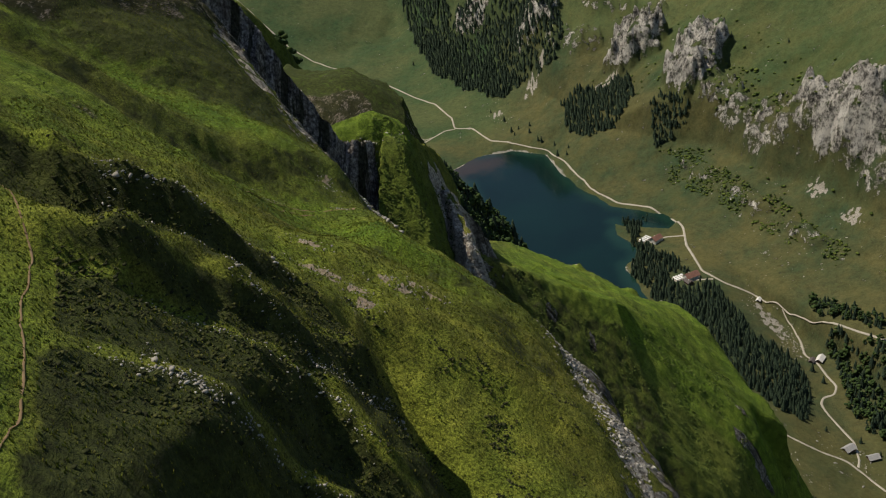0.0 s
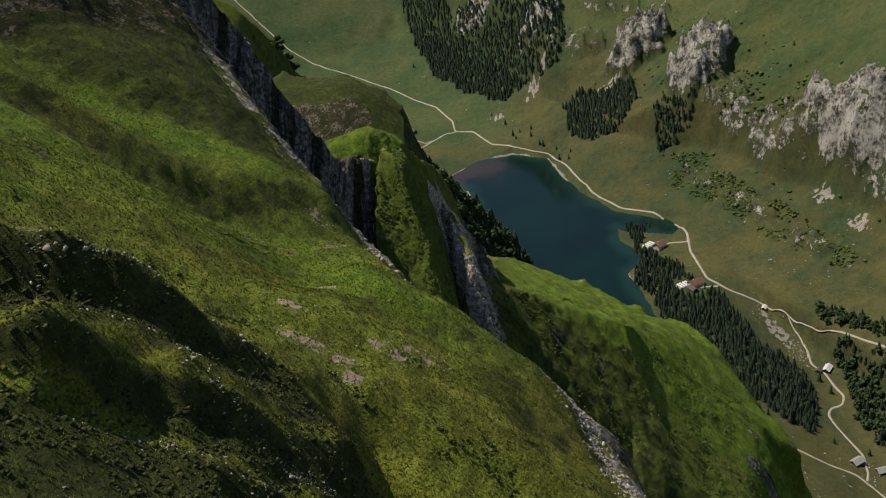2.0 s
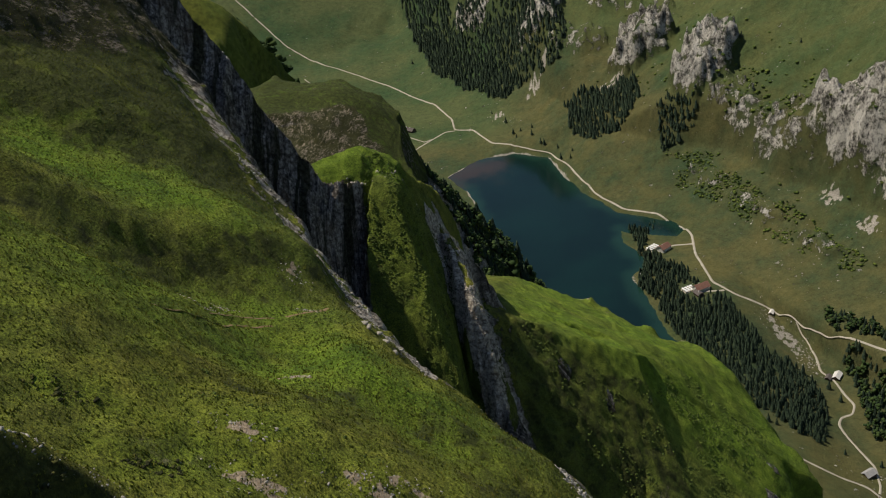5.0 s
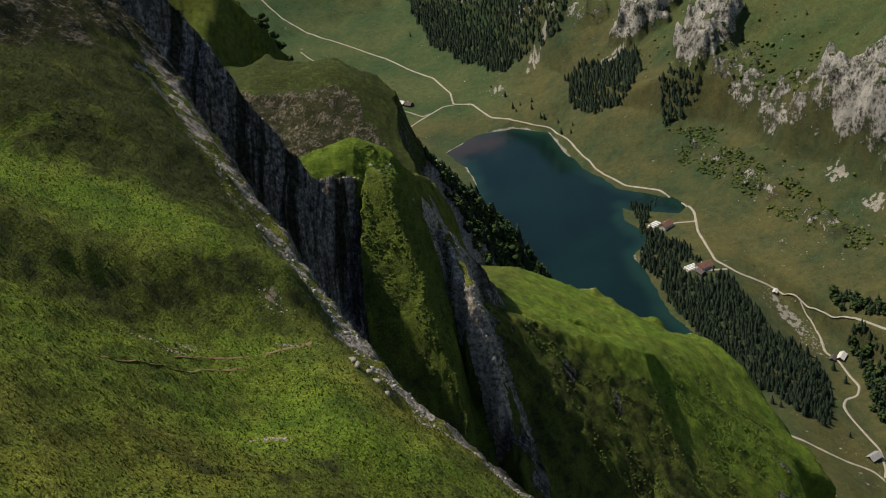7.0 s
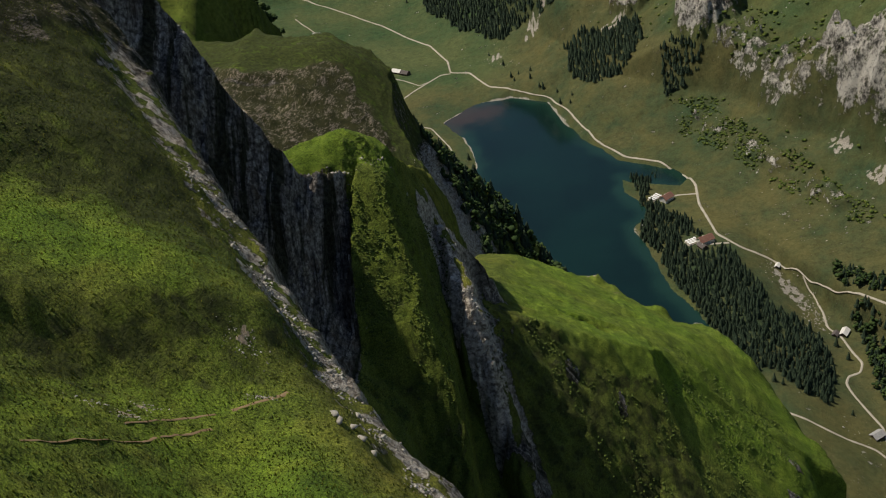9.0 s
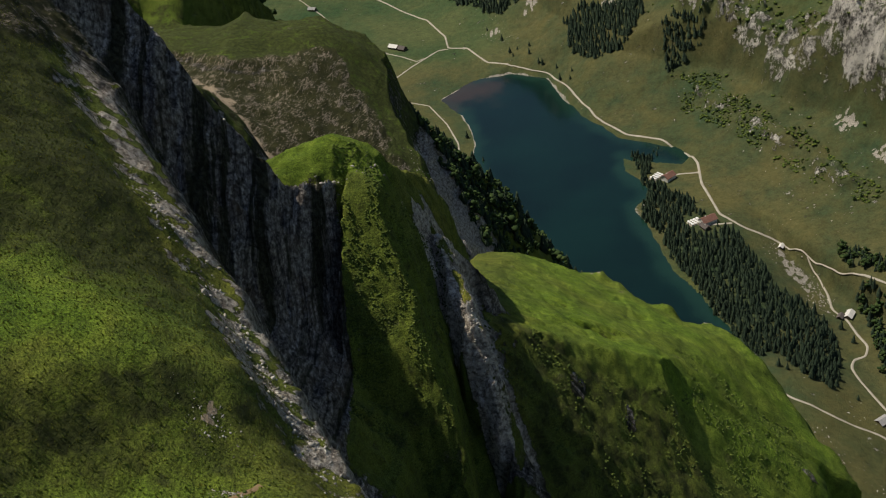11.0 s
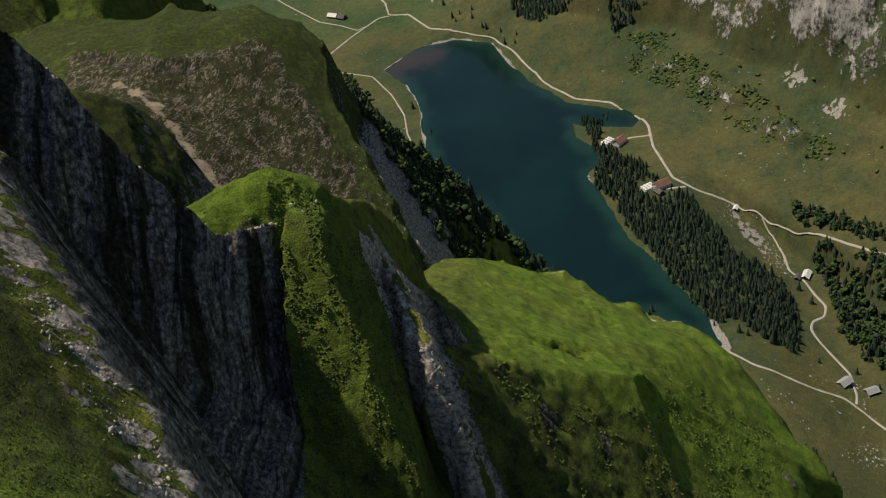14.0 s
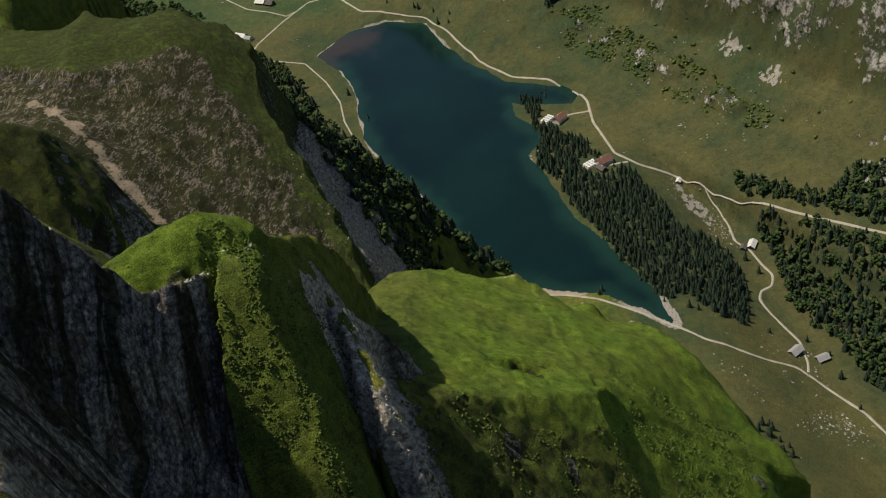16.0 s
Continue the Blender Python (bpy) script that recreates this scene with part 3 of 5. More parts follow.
def height(x, y):
    """The forms with weathered edges: the plan is bent a little, more so on cliffs, and the turf is uneven."""
    near = smooth(900, 500, y)
    wx = near * (1.1 * fbm(x, y, 14, 3) + 0.5 * fbm(x, y, 3.5, 2)) + (1 - near) * 6 * fbm(x, y, 70, 3)
    wy = near * (1.1 * fbm(x + 311, y, 14, 3) + 0.5 * fbm(x + 77, y, 3.5, 2)) + (1 - near) * 6 * fbm(x, y + 99, 70, 3)
    cliff = smooth(2, -4, along(x, y, RIM)[0]) * smooth(470, 425, y) * smooth(30, 0, x) * (1 - 0.75 * smooth(-60, -55, x) * smooth(-30, -36, x) * smooth(350, 362, y))
    wx = wx + cliff * (1.6 * np.abs(fbm(x, y, 11, 2)) + 0.6 * fbm(x, y, 3.2, 2))
    wy = wy + cliff * (1.6 * np.abs(fbm(x + 55, y, 11, 2)) + 0.6 * fbm(x, y + 31, 3.2, 2))
    z = forms(x + wx, y + wy)
    # broken beds on the face of the shoulder behind, and a dark step under its grass crest
    bed = ledges(x, y)
    q = 0.92 * x - 0.4 * y + 3 * fbm(x, y, 25, 2)
    z = z + bed * (0.9 * np.abs(fbm(q, 0.35 * y + 0.15 * x, 5, 3)) + 1.6 * fbm(x, y, 16, 4))
    z = z - 3.5 * smooth(4, -3, along(x, y, BAND)[0] + 3 * fbm(x, y, 14, 2)) * smooth(-60, -20, along(x, y, BAND)[0]) * smooth(-225, -195, x) * smooth(-128, -145, x)
    dry = smooth(-2, 6, z) * near + (1 - near) * smooth(6, 40, z)
    z = z + near * (0.9 * fbm(x, y, 17, 4) + 0.25 * fbm(x, y, 2.2, 2))
    z = z + (1 - near) * dry * (4 * fbm(x, y, 60, 4))
    far = y > 1100
    if np.any(far):
        fx, fy, fz = x[far], y[far], z[far]
        sharp = 1 - 2.1 * np.abs(fbm(fx, fy, 52, 2, 0.45))
        blocks = 1 - 2 * np.abs(fbm(fx + 900, fy, 19, 2, 0.5))
        for c in CRAGS:
            m = mass(fx, fy, *c[:5])
            fz = fz + c[5] * m * (0.6 + 0.4 * sharp + 0.13 * blocks)
        # beds: treads and risers where the rock stands out
        bare = np.maximum.reduce([mass(fx, fy, *c[:5]) * min(1, c[5] / 20) for c in CRAGS])
        step = (fz + 0.35 * fx + 9 * fbm(fx, fy, 80, 2)) / 21
        part_up = step - np.floor(step)
        fz = fz + bare * 7 * (smooth(0.35, 0.95, part_up) - part_up)
        z = z.copy()
        z[far] = fz
    return z


def blob(x, y, cx, cy, rx, ry, turn=0.0):
    """1 inside an uneven patch of ground, 0 outside."""
    c, n = math.cos(turn), math.sin(turn)
    a, b = ((x - cx) * c + (y - cy) * n) / rx, ((y - cy) * c - (x - cx) * n) / ry
    r = np.sqrt(a * a + b * b) + 0.45 * fbm(x, y, 0.5 * (rx + ry), 3)
    return smooth(1.1, 0.8, r)


def mass(x, y, cx, cy, rx, ry, turn):
    """A rock mass with a ragged outline, 1 inside and 0 outside."""
    c, n = math.cos(turn), math.sin(turn)
    a, b = ((x - cx) * c + (y - cy) * n) / rx, ((y - cy) * c - (x - cx) * n) / ry
    r = np.sqrt(a * a + b * b) + 0.4 * fbm(x, y, 0.6 * (rx + ry), 5, 0.6)
    return smooth(1.2, 0.62, r)


# bare limestone on the far mountain side: centre, half sizes, turn, and how far it stands out
CRAGS = [(250, 1832, 54, 40, -0.9, 60), (322, 1672, 56, 46, -1.0, 52), (362, 1572, 52, 26, -1.05, 22), (410, 1478, 82, 34, -1.05, 22), (488, 1392, 66, 44, -0.95, 52), (505, 1300, 60, 26, -1.0, 20), (140, 1945, 62, 26, -0.75, 22), (76, 2050, 50, 30, -0.8, 30),
         (-52, 2270, 60, 34, -0.8, 34), (214, 1990, 66, 26, -0.8, 24), (290, 1905, 30, 14, -0.8, 24), (570, 1180, 60, 22, -1.0, 14), (296, 1510, 46, 15, -1.1, 12), (342, 1405, 50, 14, -1.1, 12), (398, 1290, 50, 14, -1.15, 12)]
SCREE = [(318, 1150, 12, 38, 0.25), (435, 1355, 12, 20, 0.4), (462, 1280, 14, 20, 0.2), (60, 1955, 9, 42, -0.85), (40, 1950, 8, 36, -0.4), (190, 1800, 30, 18, -0.8), (500, 1075, 16, 22, 0.2), (-30, 1925, 18, 16, 0.0)]
OUTCROPS = [(107, 429, 6, 5), (116, 428, 5, 6), (109, 446, 4, 3), (10, 408, 3, 5), (28, 410, 2, 5), (63.5, 547.5, 2.2, 1.8), (82, 530, 4.5, 1.1)]
TURF_PATCHES = [(31, 566, 4, 1.3), (-37, 156, 2.5, 1.5), (-35, 146.5, 3, 1.2), (-31.5, 146, 3.2, 1.6), (-28.5, 145.5, 3, 1.5), (-24, 153, 2.5, 1.6), (-21.5, 153, 1.8, 1.4), (-26.5, 142, 2.2, 1.6), (-18, 156, 3, 1.4), (-61, 210, 2.2, 1), (-58, 212, 1.6, 0.8), (-57, 216, 1.4, 0.8), (-47.5, 237.5, 1.3, 2.2), (-49, 239.5, 1.1, 1.6), (-39, 190, 2.5, 0.5), (-44, 226, 2.5, 0.5)]


def on_pillar(x, y):
    return smooth(-58.5, -57, x + 0.6 * fbm(x, y, 5, 2)) * smooth(-2.5, -4.5, along(x, y, WHITE[:6])[0]) * smooth(416, 408, y) * smooth(318, 335, y)


def on_cap(x, y):
    return smooth(13, 9, np.abs(along(x, y, CAP)[0]) + 1.5 * fbm(x, y, 6, 2)) * smooth(-90, -80, x) * smooth(-41, -46, x)


def cover(x, y, z, up):
    """Bare rock, earth and scree, and dryness of the turf."""
    n = fbm(x, y, 9, 4)
    rock = smooth(0.5, 0.3, up + 0.1 * n) * smooth(900, 500, y)
    d, s = along(x, y, RIM)
    wall = smooth(5.5, -2.5, d + 4.5 * fbm(x, y, 5, 3)) * smooth(-75, -50, d) * smooth(1.0, 2.2, s)
    wall = wall * (1 - 0.8 * smooth(-13, -6, d) * smooth(0.0, 0.3, fbm(x, y, 4.5, 3)))
    blade = on_pillar(x, y)
    turf = np.maximum(blade, smooth(396, 402, y) * smooth(-3, 3, along(x, y, FIN[5:10])[0]) * smooth(-75, -66, x))
    turf = np.maximum(turf, on_cap(x, y))
    fin = smooth(-8, -22, x) * smooth(4, 0, along(x, y, FIN)[0] + 2 * n) * smooth(-60, -40, along(x, y, FIN)[0])
    knob = smooth(-16, -6, x - 0.25 * (y - 400)) * smooth(355, 372, y) * smooth(640, 600, y)
    knob = np.maximum(knob, smooth(-34, -20, x) * smooth(425, 440, y) * smooth(640, 600, y))
    wd = along(x, y, WHITE[:6])[0] + 1.2 * n
    white = smooth(-6.5, -5, wd) * smooth(13, 10, wd) * (1 - 0.95 * smooth(0.8, 2.0, wd) * smooth(5.5, 4.2, wd)) * smooth(360, 368, y)
    rock = np.maximum(np.maximum(rock * (1 - knob * 0.85), wall), fin * smooth(0.75, 0.55, up)) * (1 - 0.85 * turf)
    rock = rock * (1 - 0.6 * smooth(-33, -31, x) * smooth(1, -3, wd) * smooth(355, 365, y) * smooth(425, 415, y))
    rock = np.maximum(rock, white)
    slope = along(x, y, RIM)[0]
    rock = rock * (1 - 0.8 * smooth(4, 9, slope) * smooth(340, 320, y))
    # ledges of the shoulder behind
    hd = along(x, y, HILL_EDGE)[0]
    bed = ledges(x, y)
    rock = rock * (1 - bed)
    rock = np.maximum(rock, 0.5 * smooth(5, 1, np.abs(along(x, y, BAND)[0] + 3 + 3 * n)) * smooth(-230, -205, x) * smooth(-128, -145, x))
    rock = np.maximum(rock, smooth(3, 8, hd) * smooth(60, 40, hd) * smooth(-75, -60, x) * smooth(560, 600, y) * smooth(760, 700, y))
    steep = smooth(0.74, 0.56, up + 0.1 * fbm(x, y, 14, 3))
    for c in CRAGS:
        rock = np.maximum(rock, smooth(0.05, 0.55, mass(x, y, *c[:5])) * (0.5 + 0.3 * steep if c[5] > 28 else 0.26 + 0.22 * steep))
    bare = 0.0 * x
    for c in SCREE:
        bare = np.maximum(bare, blob(x, y, *c) * smooth(-0.45, 0.25, fbm(x, y, 8, 4)))
    for c in TURF_PATCHES:
        bare = np.maximum(bare, blob(x, y, *c) * smooth(-0.35, 0.25, fbm(x, y, 2.4, 3)))
    lake = -inside(x, y, LAKE)
    shore = smooth(4.5, 1, lake - 6 * smooth(1090, 1020, y) + 2.5 * fbm(x, y, 30, 2)) * smooth(700, 900, y)
    bare = np.maximum(bare, shore * 0.9 * (1 - 0.85 * smooth(60, 110, x) * smooth(1280, 1340, y)) * (1 - 0.8 * smooth(130, 160, x) * smooth(965, 1000, y)))
    gully = smooth(5.5, 1.5, 3 * fbm(x, y, 12, 3) + np.abs(along(x, y, [(-182, 664), (-160, 640), (-140, 612), (-122, 590), (-103, 566), (-90, 560)])[0]))
    bare = np.maximum(bare, 0.66 * gully)
    dry = smooth(-0.5, 0.9, fbm(x, y, 45, 4)) * 0.7 + 0.3 * smooth(0, 0.8, fbm(x, y, 7, 3))
    dry = dry * (1 - 0.75 * np.maximum(np.maximum(knob, blade), on_cap(x, y))) + 0.2 * smooth(900, 1300, y) * (1 - dry)
    dry = np.clip(dry + 0.5 * smooth(200, 165, y) * smooth(-62, -48, x + 0.3 * (y - 100)), 0, 1) * (1 - 0.9 * smooth(520, 560, y) * smooth(820, 780, y) * smooth(0, -30, x))
    dry = np.clip(dry + 0.7 * smooth(150, 190, x) * smooth(400, 340, x) * smooth(600, 660, y) * smooth(960, 880, y), 0, 1)
    dry = dry * (1 - 0.8 * smooth(1780, 1900, y) * smooth(60, -40, x))
    for c in OUTCROPS:
        rock = np.maximum(rock, 0.75 * blob(x, y, *c))
    return np.clip(rock, 0, 1), np.clip(bare, 0, 1), np.clip(dry, 0, 1), bed


def lines(stops):
    """Grid lines: rows of (start, end, step)."""
    out = [np.arange(a, b, s) for a, b, s in stops]
    return np.concatenate(out + [[stops[-1][1]]])


def sheet(name, xs, ys, gz, material):
    gx, gy = np.meshgrid(xs, ys)
    co = np.stack([gx, gy, gz], -1).reshape(-1, 3).astype(np.float32)
    nx, ny = len(xs), len(ys)
    i = (np.arange(ny - 1)[:, None] * nx + np.arange(nx - 1)).ravel()
    loops = np.stack([i, i + 1, i + nx + 1, i + nx], 1).astype(np.int32).ravel()
    me = bpy.data.meshes.new(name)
    me.vertices.add(len(co))
    me.vertices.foreach_set("co", co.ravel())
    me.loops.add(len(loops))
    me.loops.foreach_set("vertex_index", loops)
    me.polygons.add(len(i))
    me.polygons.foreach_set("loop_start", np.arange(0, len(loops), 4, dtype=np.int32))
    me.polygons.foreach_set("use_smooth", np.ones(len(i), bool))
    me.update(calc_edges=True)
    dzy, dzx = np.gradient(gz, ys, xs)
    up = 1 / np.sqrt(1 + dzx ** 2 + dzy ** 2)
    rock, bare, dry, bed = cover(gx, gy, gz, up)
    tint = np.stack([rock, bare, dry, bed], -1).reshape(-1).astype(np.float32)
    me.color_attributes.new("cover", "FLOAT_COLOR", "POINT").data.foreach_set("color", tint)
    # R: how fresh the grass is, with sunlight painted in, G: clean pale rock
    # greener where the ground falls less steeply towards +x
    fresh_lit = smooth(3, 24, along(gx, gy, RIM)[0]) * smooth(420, 380, gy) * smooth(-0.9, 0.9, fbm(gx, gy, 40, 3) + 0.5 * fbm(gx, gy, 9, 2) + 0.9 * (dzx + 0.8) + 0.35)
    # bright green strip beside the dark flank, its sunlight put into the colour
    fresh_lit = np.maximum(fresh_lit, smooth(1, -2, gx + 42.5 + 0.36 * (gy - 74)) * smooth(118, 104, gy))
    fresh_lit = np.maximum(fresh_lit, smooth(-20, -2, gx) * smooth(415, 425, gy) * smooth(620, 590, gy) * (0.5 + 0.45 * smooth(-0.5, 0.5, fbm(gx, gy, 24, 4))))
    blade = on_pillar(gx, gy) * smooth(400, 392, gy) * (1 - on_cap(gx, gy))
    fresh_lit = np.maximum(fresh_lit * (1 - blade), 0.3 * blade) * (1 - 0.75 * smooth(245, 275, gy) * smooth(370, 350, gy))
    fresh_lit = np.maximum(fresh_lit, 0.75 * on_cap(gx, gy))
    fresh_lit = np.maximum(fresh_lit, 0.5 * smooth(540, 580, gy) * smooth(800, 770, gy) * smooth(-20, -60, gx))
    fresh_lit = np.maximum(fresh_lit, 0.6 * smooth(1800, 1900, gy) * smooth(60, -60, gx))
    fresh_lit = np.maximum(fresh_lit, 0.75 * smooth(900, 1100, gy) * smooth(110, 190, gz + 25 * fbm(gx, gy, 120, 2)))
    clean = np.maximum(smooth(900, 1200, gy), smooth(14, 8, np.abs(along(gx, gy, WHITE[:5])[0])))
    clean = np.maximum(clean, smooth(490, 500, gy) * smooth(600, 590, gy) * smooth(0, 10, gx))
    clean = np.maximum(clean, 0.8 * smooth(8, 3, np.abs(along(gx, gy, RIM)[0])) * smooth(345, 330, gy))
    hd = along(gx, gy, HILL_EDGE)[0]
    clean = np.maximum(clean, 0.75 * smooth(2, 7, hd) * smooth(60, 40, hd) * smooth(-85, -65, gx) * smooth(560, 600, gy) * smooth(760, 700, gy))
    far = np.maximum(smooth(900, 1200, gy), smooth(140, 200, gx) * smooth(560, 640, gy))
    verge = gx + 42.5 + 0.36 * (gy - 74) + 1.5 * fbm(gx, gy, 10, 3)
    # near flank: heath plus painted shade, kept off the ribs' sunlit crests
    heath_shade = smooth(3, -1.5, along(gx, gy, RIBS[0][0])[0]) * smooth(-1.5, 1.5, verge) * smooth(60, 30, gx)
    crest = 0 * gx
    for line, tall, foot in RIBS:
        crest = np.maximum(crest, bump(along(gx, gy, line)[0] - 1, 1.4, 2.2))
    heath_shade = np.maximum(heath_shade, smooth(-13, -9, along(gx, gy, RIBS[0][0])[0]) * smooth(2, -1, along(gx, gy, RIBS[0][0])[0])) * smooth(125, 100, gy + 0.9 * (gx - 10))
    heath_shade = np.maximum(heath_shade * (1 - 0.85 * crest), 0.36 * blade)
    # knoll front: bushy heath, deepened to paint the shade of this face
    heath_shade = np.maximum(heath_shade, 0.56 * smooth(-24, -12, gx) * smooth(50, 44, gx + 0.5 * (gy - 425)) * smooth(2, -3, along(gx, gy, BROW)[0]) * smooth(340, 360, gy) * smooth(480, 460, gy))
    # terrace risers: heath, partly painting the shade of their steep fronts
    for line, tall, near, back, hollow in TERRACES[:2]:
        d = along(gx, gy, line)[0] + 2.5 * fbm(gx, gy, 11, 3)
        heath_shade = np.maximum(heath_shade, 0.5 * smooth(0.5, -2, d) * smooth(-26, -13, d) * smooth(-2, 4, along(gx, gy, RIM)[0]))
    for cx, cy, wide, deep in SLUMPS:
        heath_shade = np.maximum(heath_shade, min(1, 0.2 * deep) * smooth(1.1, 0.5, np.hypot((gx - cx) / wide, (gy - cy + 0.25 * (gx - cx)) / (0.4 * wide)) + 0.4 * fbm(gx, gy, 4, 2)))
    # upper slope: the heath colour also carries shade
    heath_shade = np.maximum(heath_shade, 0.8 * smooth(246, 272, gy) * smooth(352, 340, gy) * smooth(2, 8, along(gx, gy, RIM)[0]))
    # shoulder behind: heath stands in for dark turf and cloud shade
    heath_shade = np.maximum(heath_shade, (0.72 + 0.12 * smooth(670, 700, gy)) * smooth(460, 500, gy) * smooth(800, 760, gy) * smooth(-10, -50, gx))
    tint = np.stack([fresh_lit, clean, far, heath_shade], -1).reshape(-1).astype(np.float32)
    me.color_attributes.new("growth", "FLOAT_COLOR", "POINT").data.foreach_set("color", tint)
    # the way along each cliff face, for streaks that run down it
    strike = np.where(near_slope(gx, gy) > curtain(gx, gy), -0.46 * gx + 0.88 * gy, 1.7 * (gx - 0.08 * gy))
    strike = np.where(gx > -34, gy + 0.2 * gx, strike)
    me.attributes.new("strike", "FLOAT", "POINT").data.foreach_set("value", strike.ravel().astype(np.float32))
    me.materials.append(material)
    return new(name, me)


GRID_X = lines([(-1800, -400, 25), (-400, -200, 6), (-200, -150, 2.2), (-150, -112, 1.1), (-112, -96, 0.9), (-96, -12, 0.55), (-12, 60, 0.9), (60, 150, 1.8), (150, 560, 2.8), (560, 900, 10), (900, 2600, 40)])
GRID_Y = lines([(-300, 40, 10), (40, 120, 0.9), (120, 318, 1.0), (318, 420, 0.55), (420, 460, 1.0), (460, 780, 1.8), (780, 1250, 4.2), (1250, 1900, 3.4), (1900, 2600, 12), (2600, 3600, 40)])
GX, GY = np.meshgrid(GRID_X, GRID_Y)
GZ = height(GX, GY)


def ground_z(x, y):
    """The height of the ground sheet itself."""
    x, y = np.asarray(x, float), np.asarray(y, float)
    i = np.clip(np.searchsorted(GRID_X, x) - 1, 0, len(GRID_X) - 2)
    j = np.clip(np.searchsorted(GRID_Y, y) - 1, 0, len(GRID_Y) - 2)
    u, v = (x - GRID_X[i]) / (GRID_X[i + 1] - GRID_X[i]), (y - GRID_Y[j]) / (GRID_Y[j + 1] - GRID_Y[j])
    return (GZ[j, i] * (1 - u) + GZ[j, i + 1] * u) * (1 - v) + (GZ[j + 1, i] * (1 - u) + GZ[j + 1, i + 1] * u) * v


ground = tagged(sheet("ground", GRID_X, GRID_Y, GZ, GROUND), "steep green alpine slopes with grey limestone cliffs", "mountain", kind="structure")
# the lake: a level sheet just past the shore line, knowing how shallow it is
wx, wy = np.meshgrid(np.arange(-150, 260, 6.0), np.arange(915, 1812, 6.0))
wd = inside(wx, wy, LAKE)
wi = np.arange(wx.size).reshape(wx.shape)
quads = np.stack([wi[:-1, :-1], wi[:-1, 1:], wi[1:, 1:], wi[1:, :-1]], -1).reshape(-1, 4)
quads = quads[(wd.ravel()[quads].max(1) > -2)]
used, quads = np.unique(quads, return_inverse=True)
water = bpy.data.meshes.new("water")
water.from_pydata(np.stack([wx.ravel()[used], wy.ravel()[used], 0 * used], 1).tolist(), [], quads.reshape(-1, 4).tolist())
shallow = smooth(26, 0, wd + 8 * fbm(wx, wy, 40, 3)) * 0.8
marsh = smooth(95, 25, np.hypot(wx + 95, wy - 1735) + 30 * fbm(wx, wy, 45, 3))
tint = np.stack([shallow, marsh, 0 * wd, 0 * wd + 1], -1).reshape(-1, 4)[used].astype(np.float32)
water.color_attributes.new("bed", "FLOAT_COLOR", "POINT").data.foreach_set("color", tint.ravel())
water.materials.append(WATER)
tagged(new("water", water), "dark blue-green mountain lake with still water", "lake", kind="structure")

# ---- helpers for things ----
def part(name, bm, material, parent, label=""):
    """Links a bmesh as one mesh object under a thing or a part."""
    me = bpy.data.meshes.new(name)
    bm.to_mesh(me)
    bm.free()
    me.materials.append(material)
    ob = new(name, me)
    ob.parent = parent
    return tagged(ob, label)


def mesh_of(name, verts, faces, material, smooth_faces=False):
    """One mesh from arrays of corners and triangles."""
    verts, faces = np.asarray(verts, np.float32), np.asarray(faces, np.int32)
    me = bpy.data.meshes.new(name)
    me.vertices.add(len(verts))
    me.vertices.foreach_set("co", verts.ravel())
    me.loops.add(faces.size)
    me.loops.foreach_set("vertex_index", faces.ravel())
    me.polygons.add(len(faces))
    me.polygons.foreach_set("loop_start", np.arange(0, faces.size, faces.shape[1], dtype=np.int32))
    if smooth_faces:
        me.polygons.foreach_set("use_smooth", np.ones(len(faces), bool))
    me.update(calc_edges=True)
    me.materials.append(material)
    return me


def scatter(name, kinds, xy, sizes, material, label, category, sink=0.0, tall=1.0, lift=None, lean=0.0):
    """One object of many small meshes that stand on the ground. kinds: a list of (verts, faces)."""
    rng = np.random.default_rng(len(xy) + 5)
    z = ground_z(xy[:, 0], xy[:, 1]) - sink * sizes
    pick = rng.integers(0, len(kinds), len(xy))
    turn = rng.uniform(0, 6.283, len(xy))
    all_v, all_f, base = [], [], 0
    for k, (v, f) in enumerate(kinds):
        i = np.nonzero(pick == k)[0]
        if not len(i):
            continue
        c, s = np.cos(turn[i])[:, None], np.sin(turn[i])[:, None]
        h = sizes[i][:, None] * rng.uniform(0.85, 1.15, len(i))[:, None] * tall
        w = sizes[i][:, None] * rng.uniform(0.85, 1.15, len(i))[:, None]
        px = (v[:, 0] * c - v[:, 1] * s) * w + xy[i, 0][:, None]
        py = (v[:, 0] * s + v[:, 1] * c) * w + xy[i, 1][:, None]
        pz = v[:, 2] * h + z[i][:, None]
        all_v.append(np.stack([px, py, pz], -1).reshape(-1, 3))
        all_f.append((f[None] + (np.arange(len(i)) * len(v))[:, None, None] + base).reshape(-1, f.shape[1]))
        base += len(i) * len(v)
    ob = new(name, mesh_of(name, np.concatenate(all_v), np.concatenate(all_f), material))
    return tagged(ob, label, category, kind="stuff")


def in_area(poly, spacing, seed, jitter=1.5, keep=1.0):
    """Uneven places about that far apart inside an outline."""
    rng = np.random.default_rng(seed)
    p = np.array(poly)
    gx, gy = np.meshgrid(np.arange(p[:, 0].min(), p[:, 0].max(), spacing), np.arange(p[:, 1].min(), p[:, 1].max(), spacing))
    xy = np.stack([gx.ravel(), gy.ravel()], 1) + rng.uniform(-0.5, 0.5, (gx.size, 2)) * spacing * jitter
    ok = inside(xy[:, 0], xy[:, 1], poly) > 7 * fbm(xy[:, 0], xy[:, 1], 28, 3) - 1.5
    return xy[ok & (rng.random(len(xy)) < keep)]


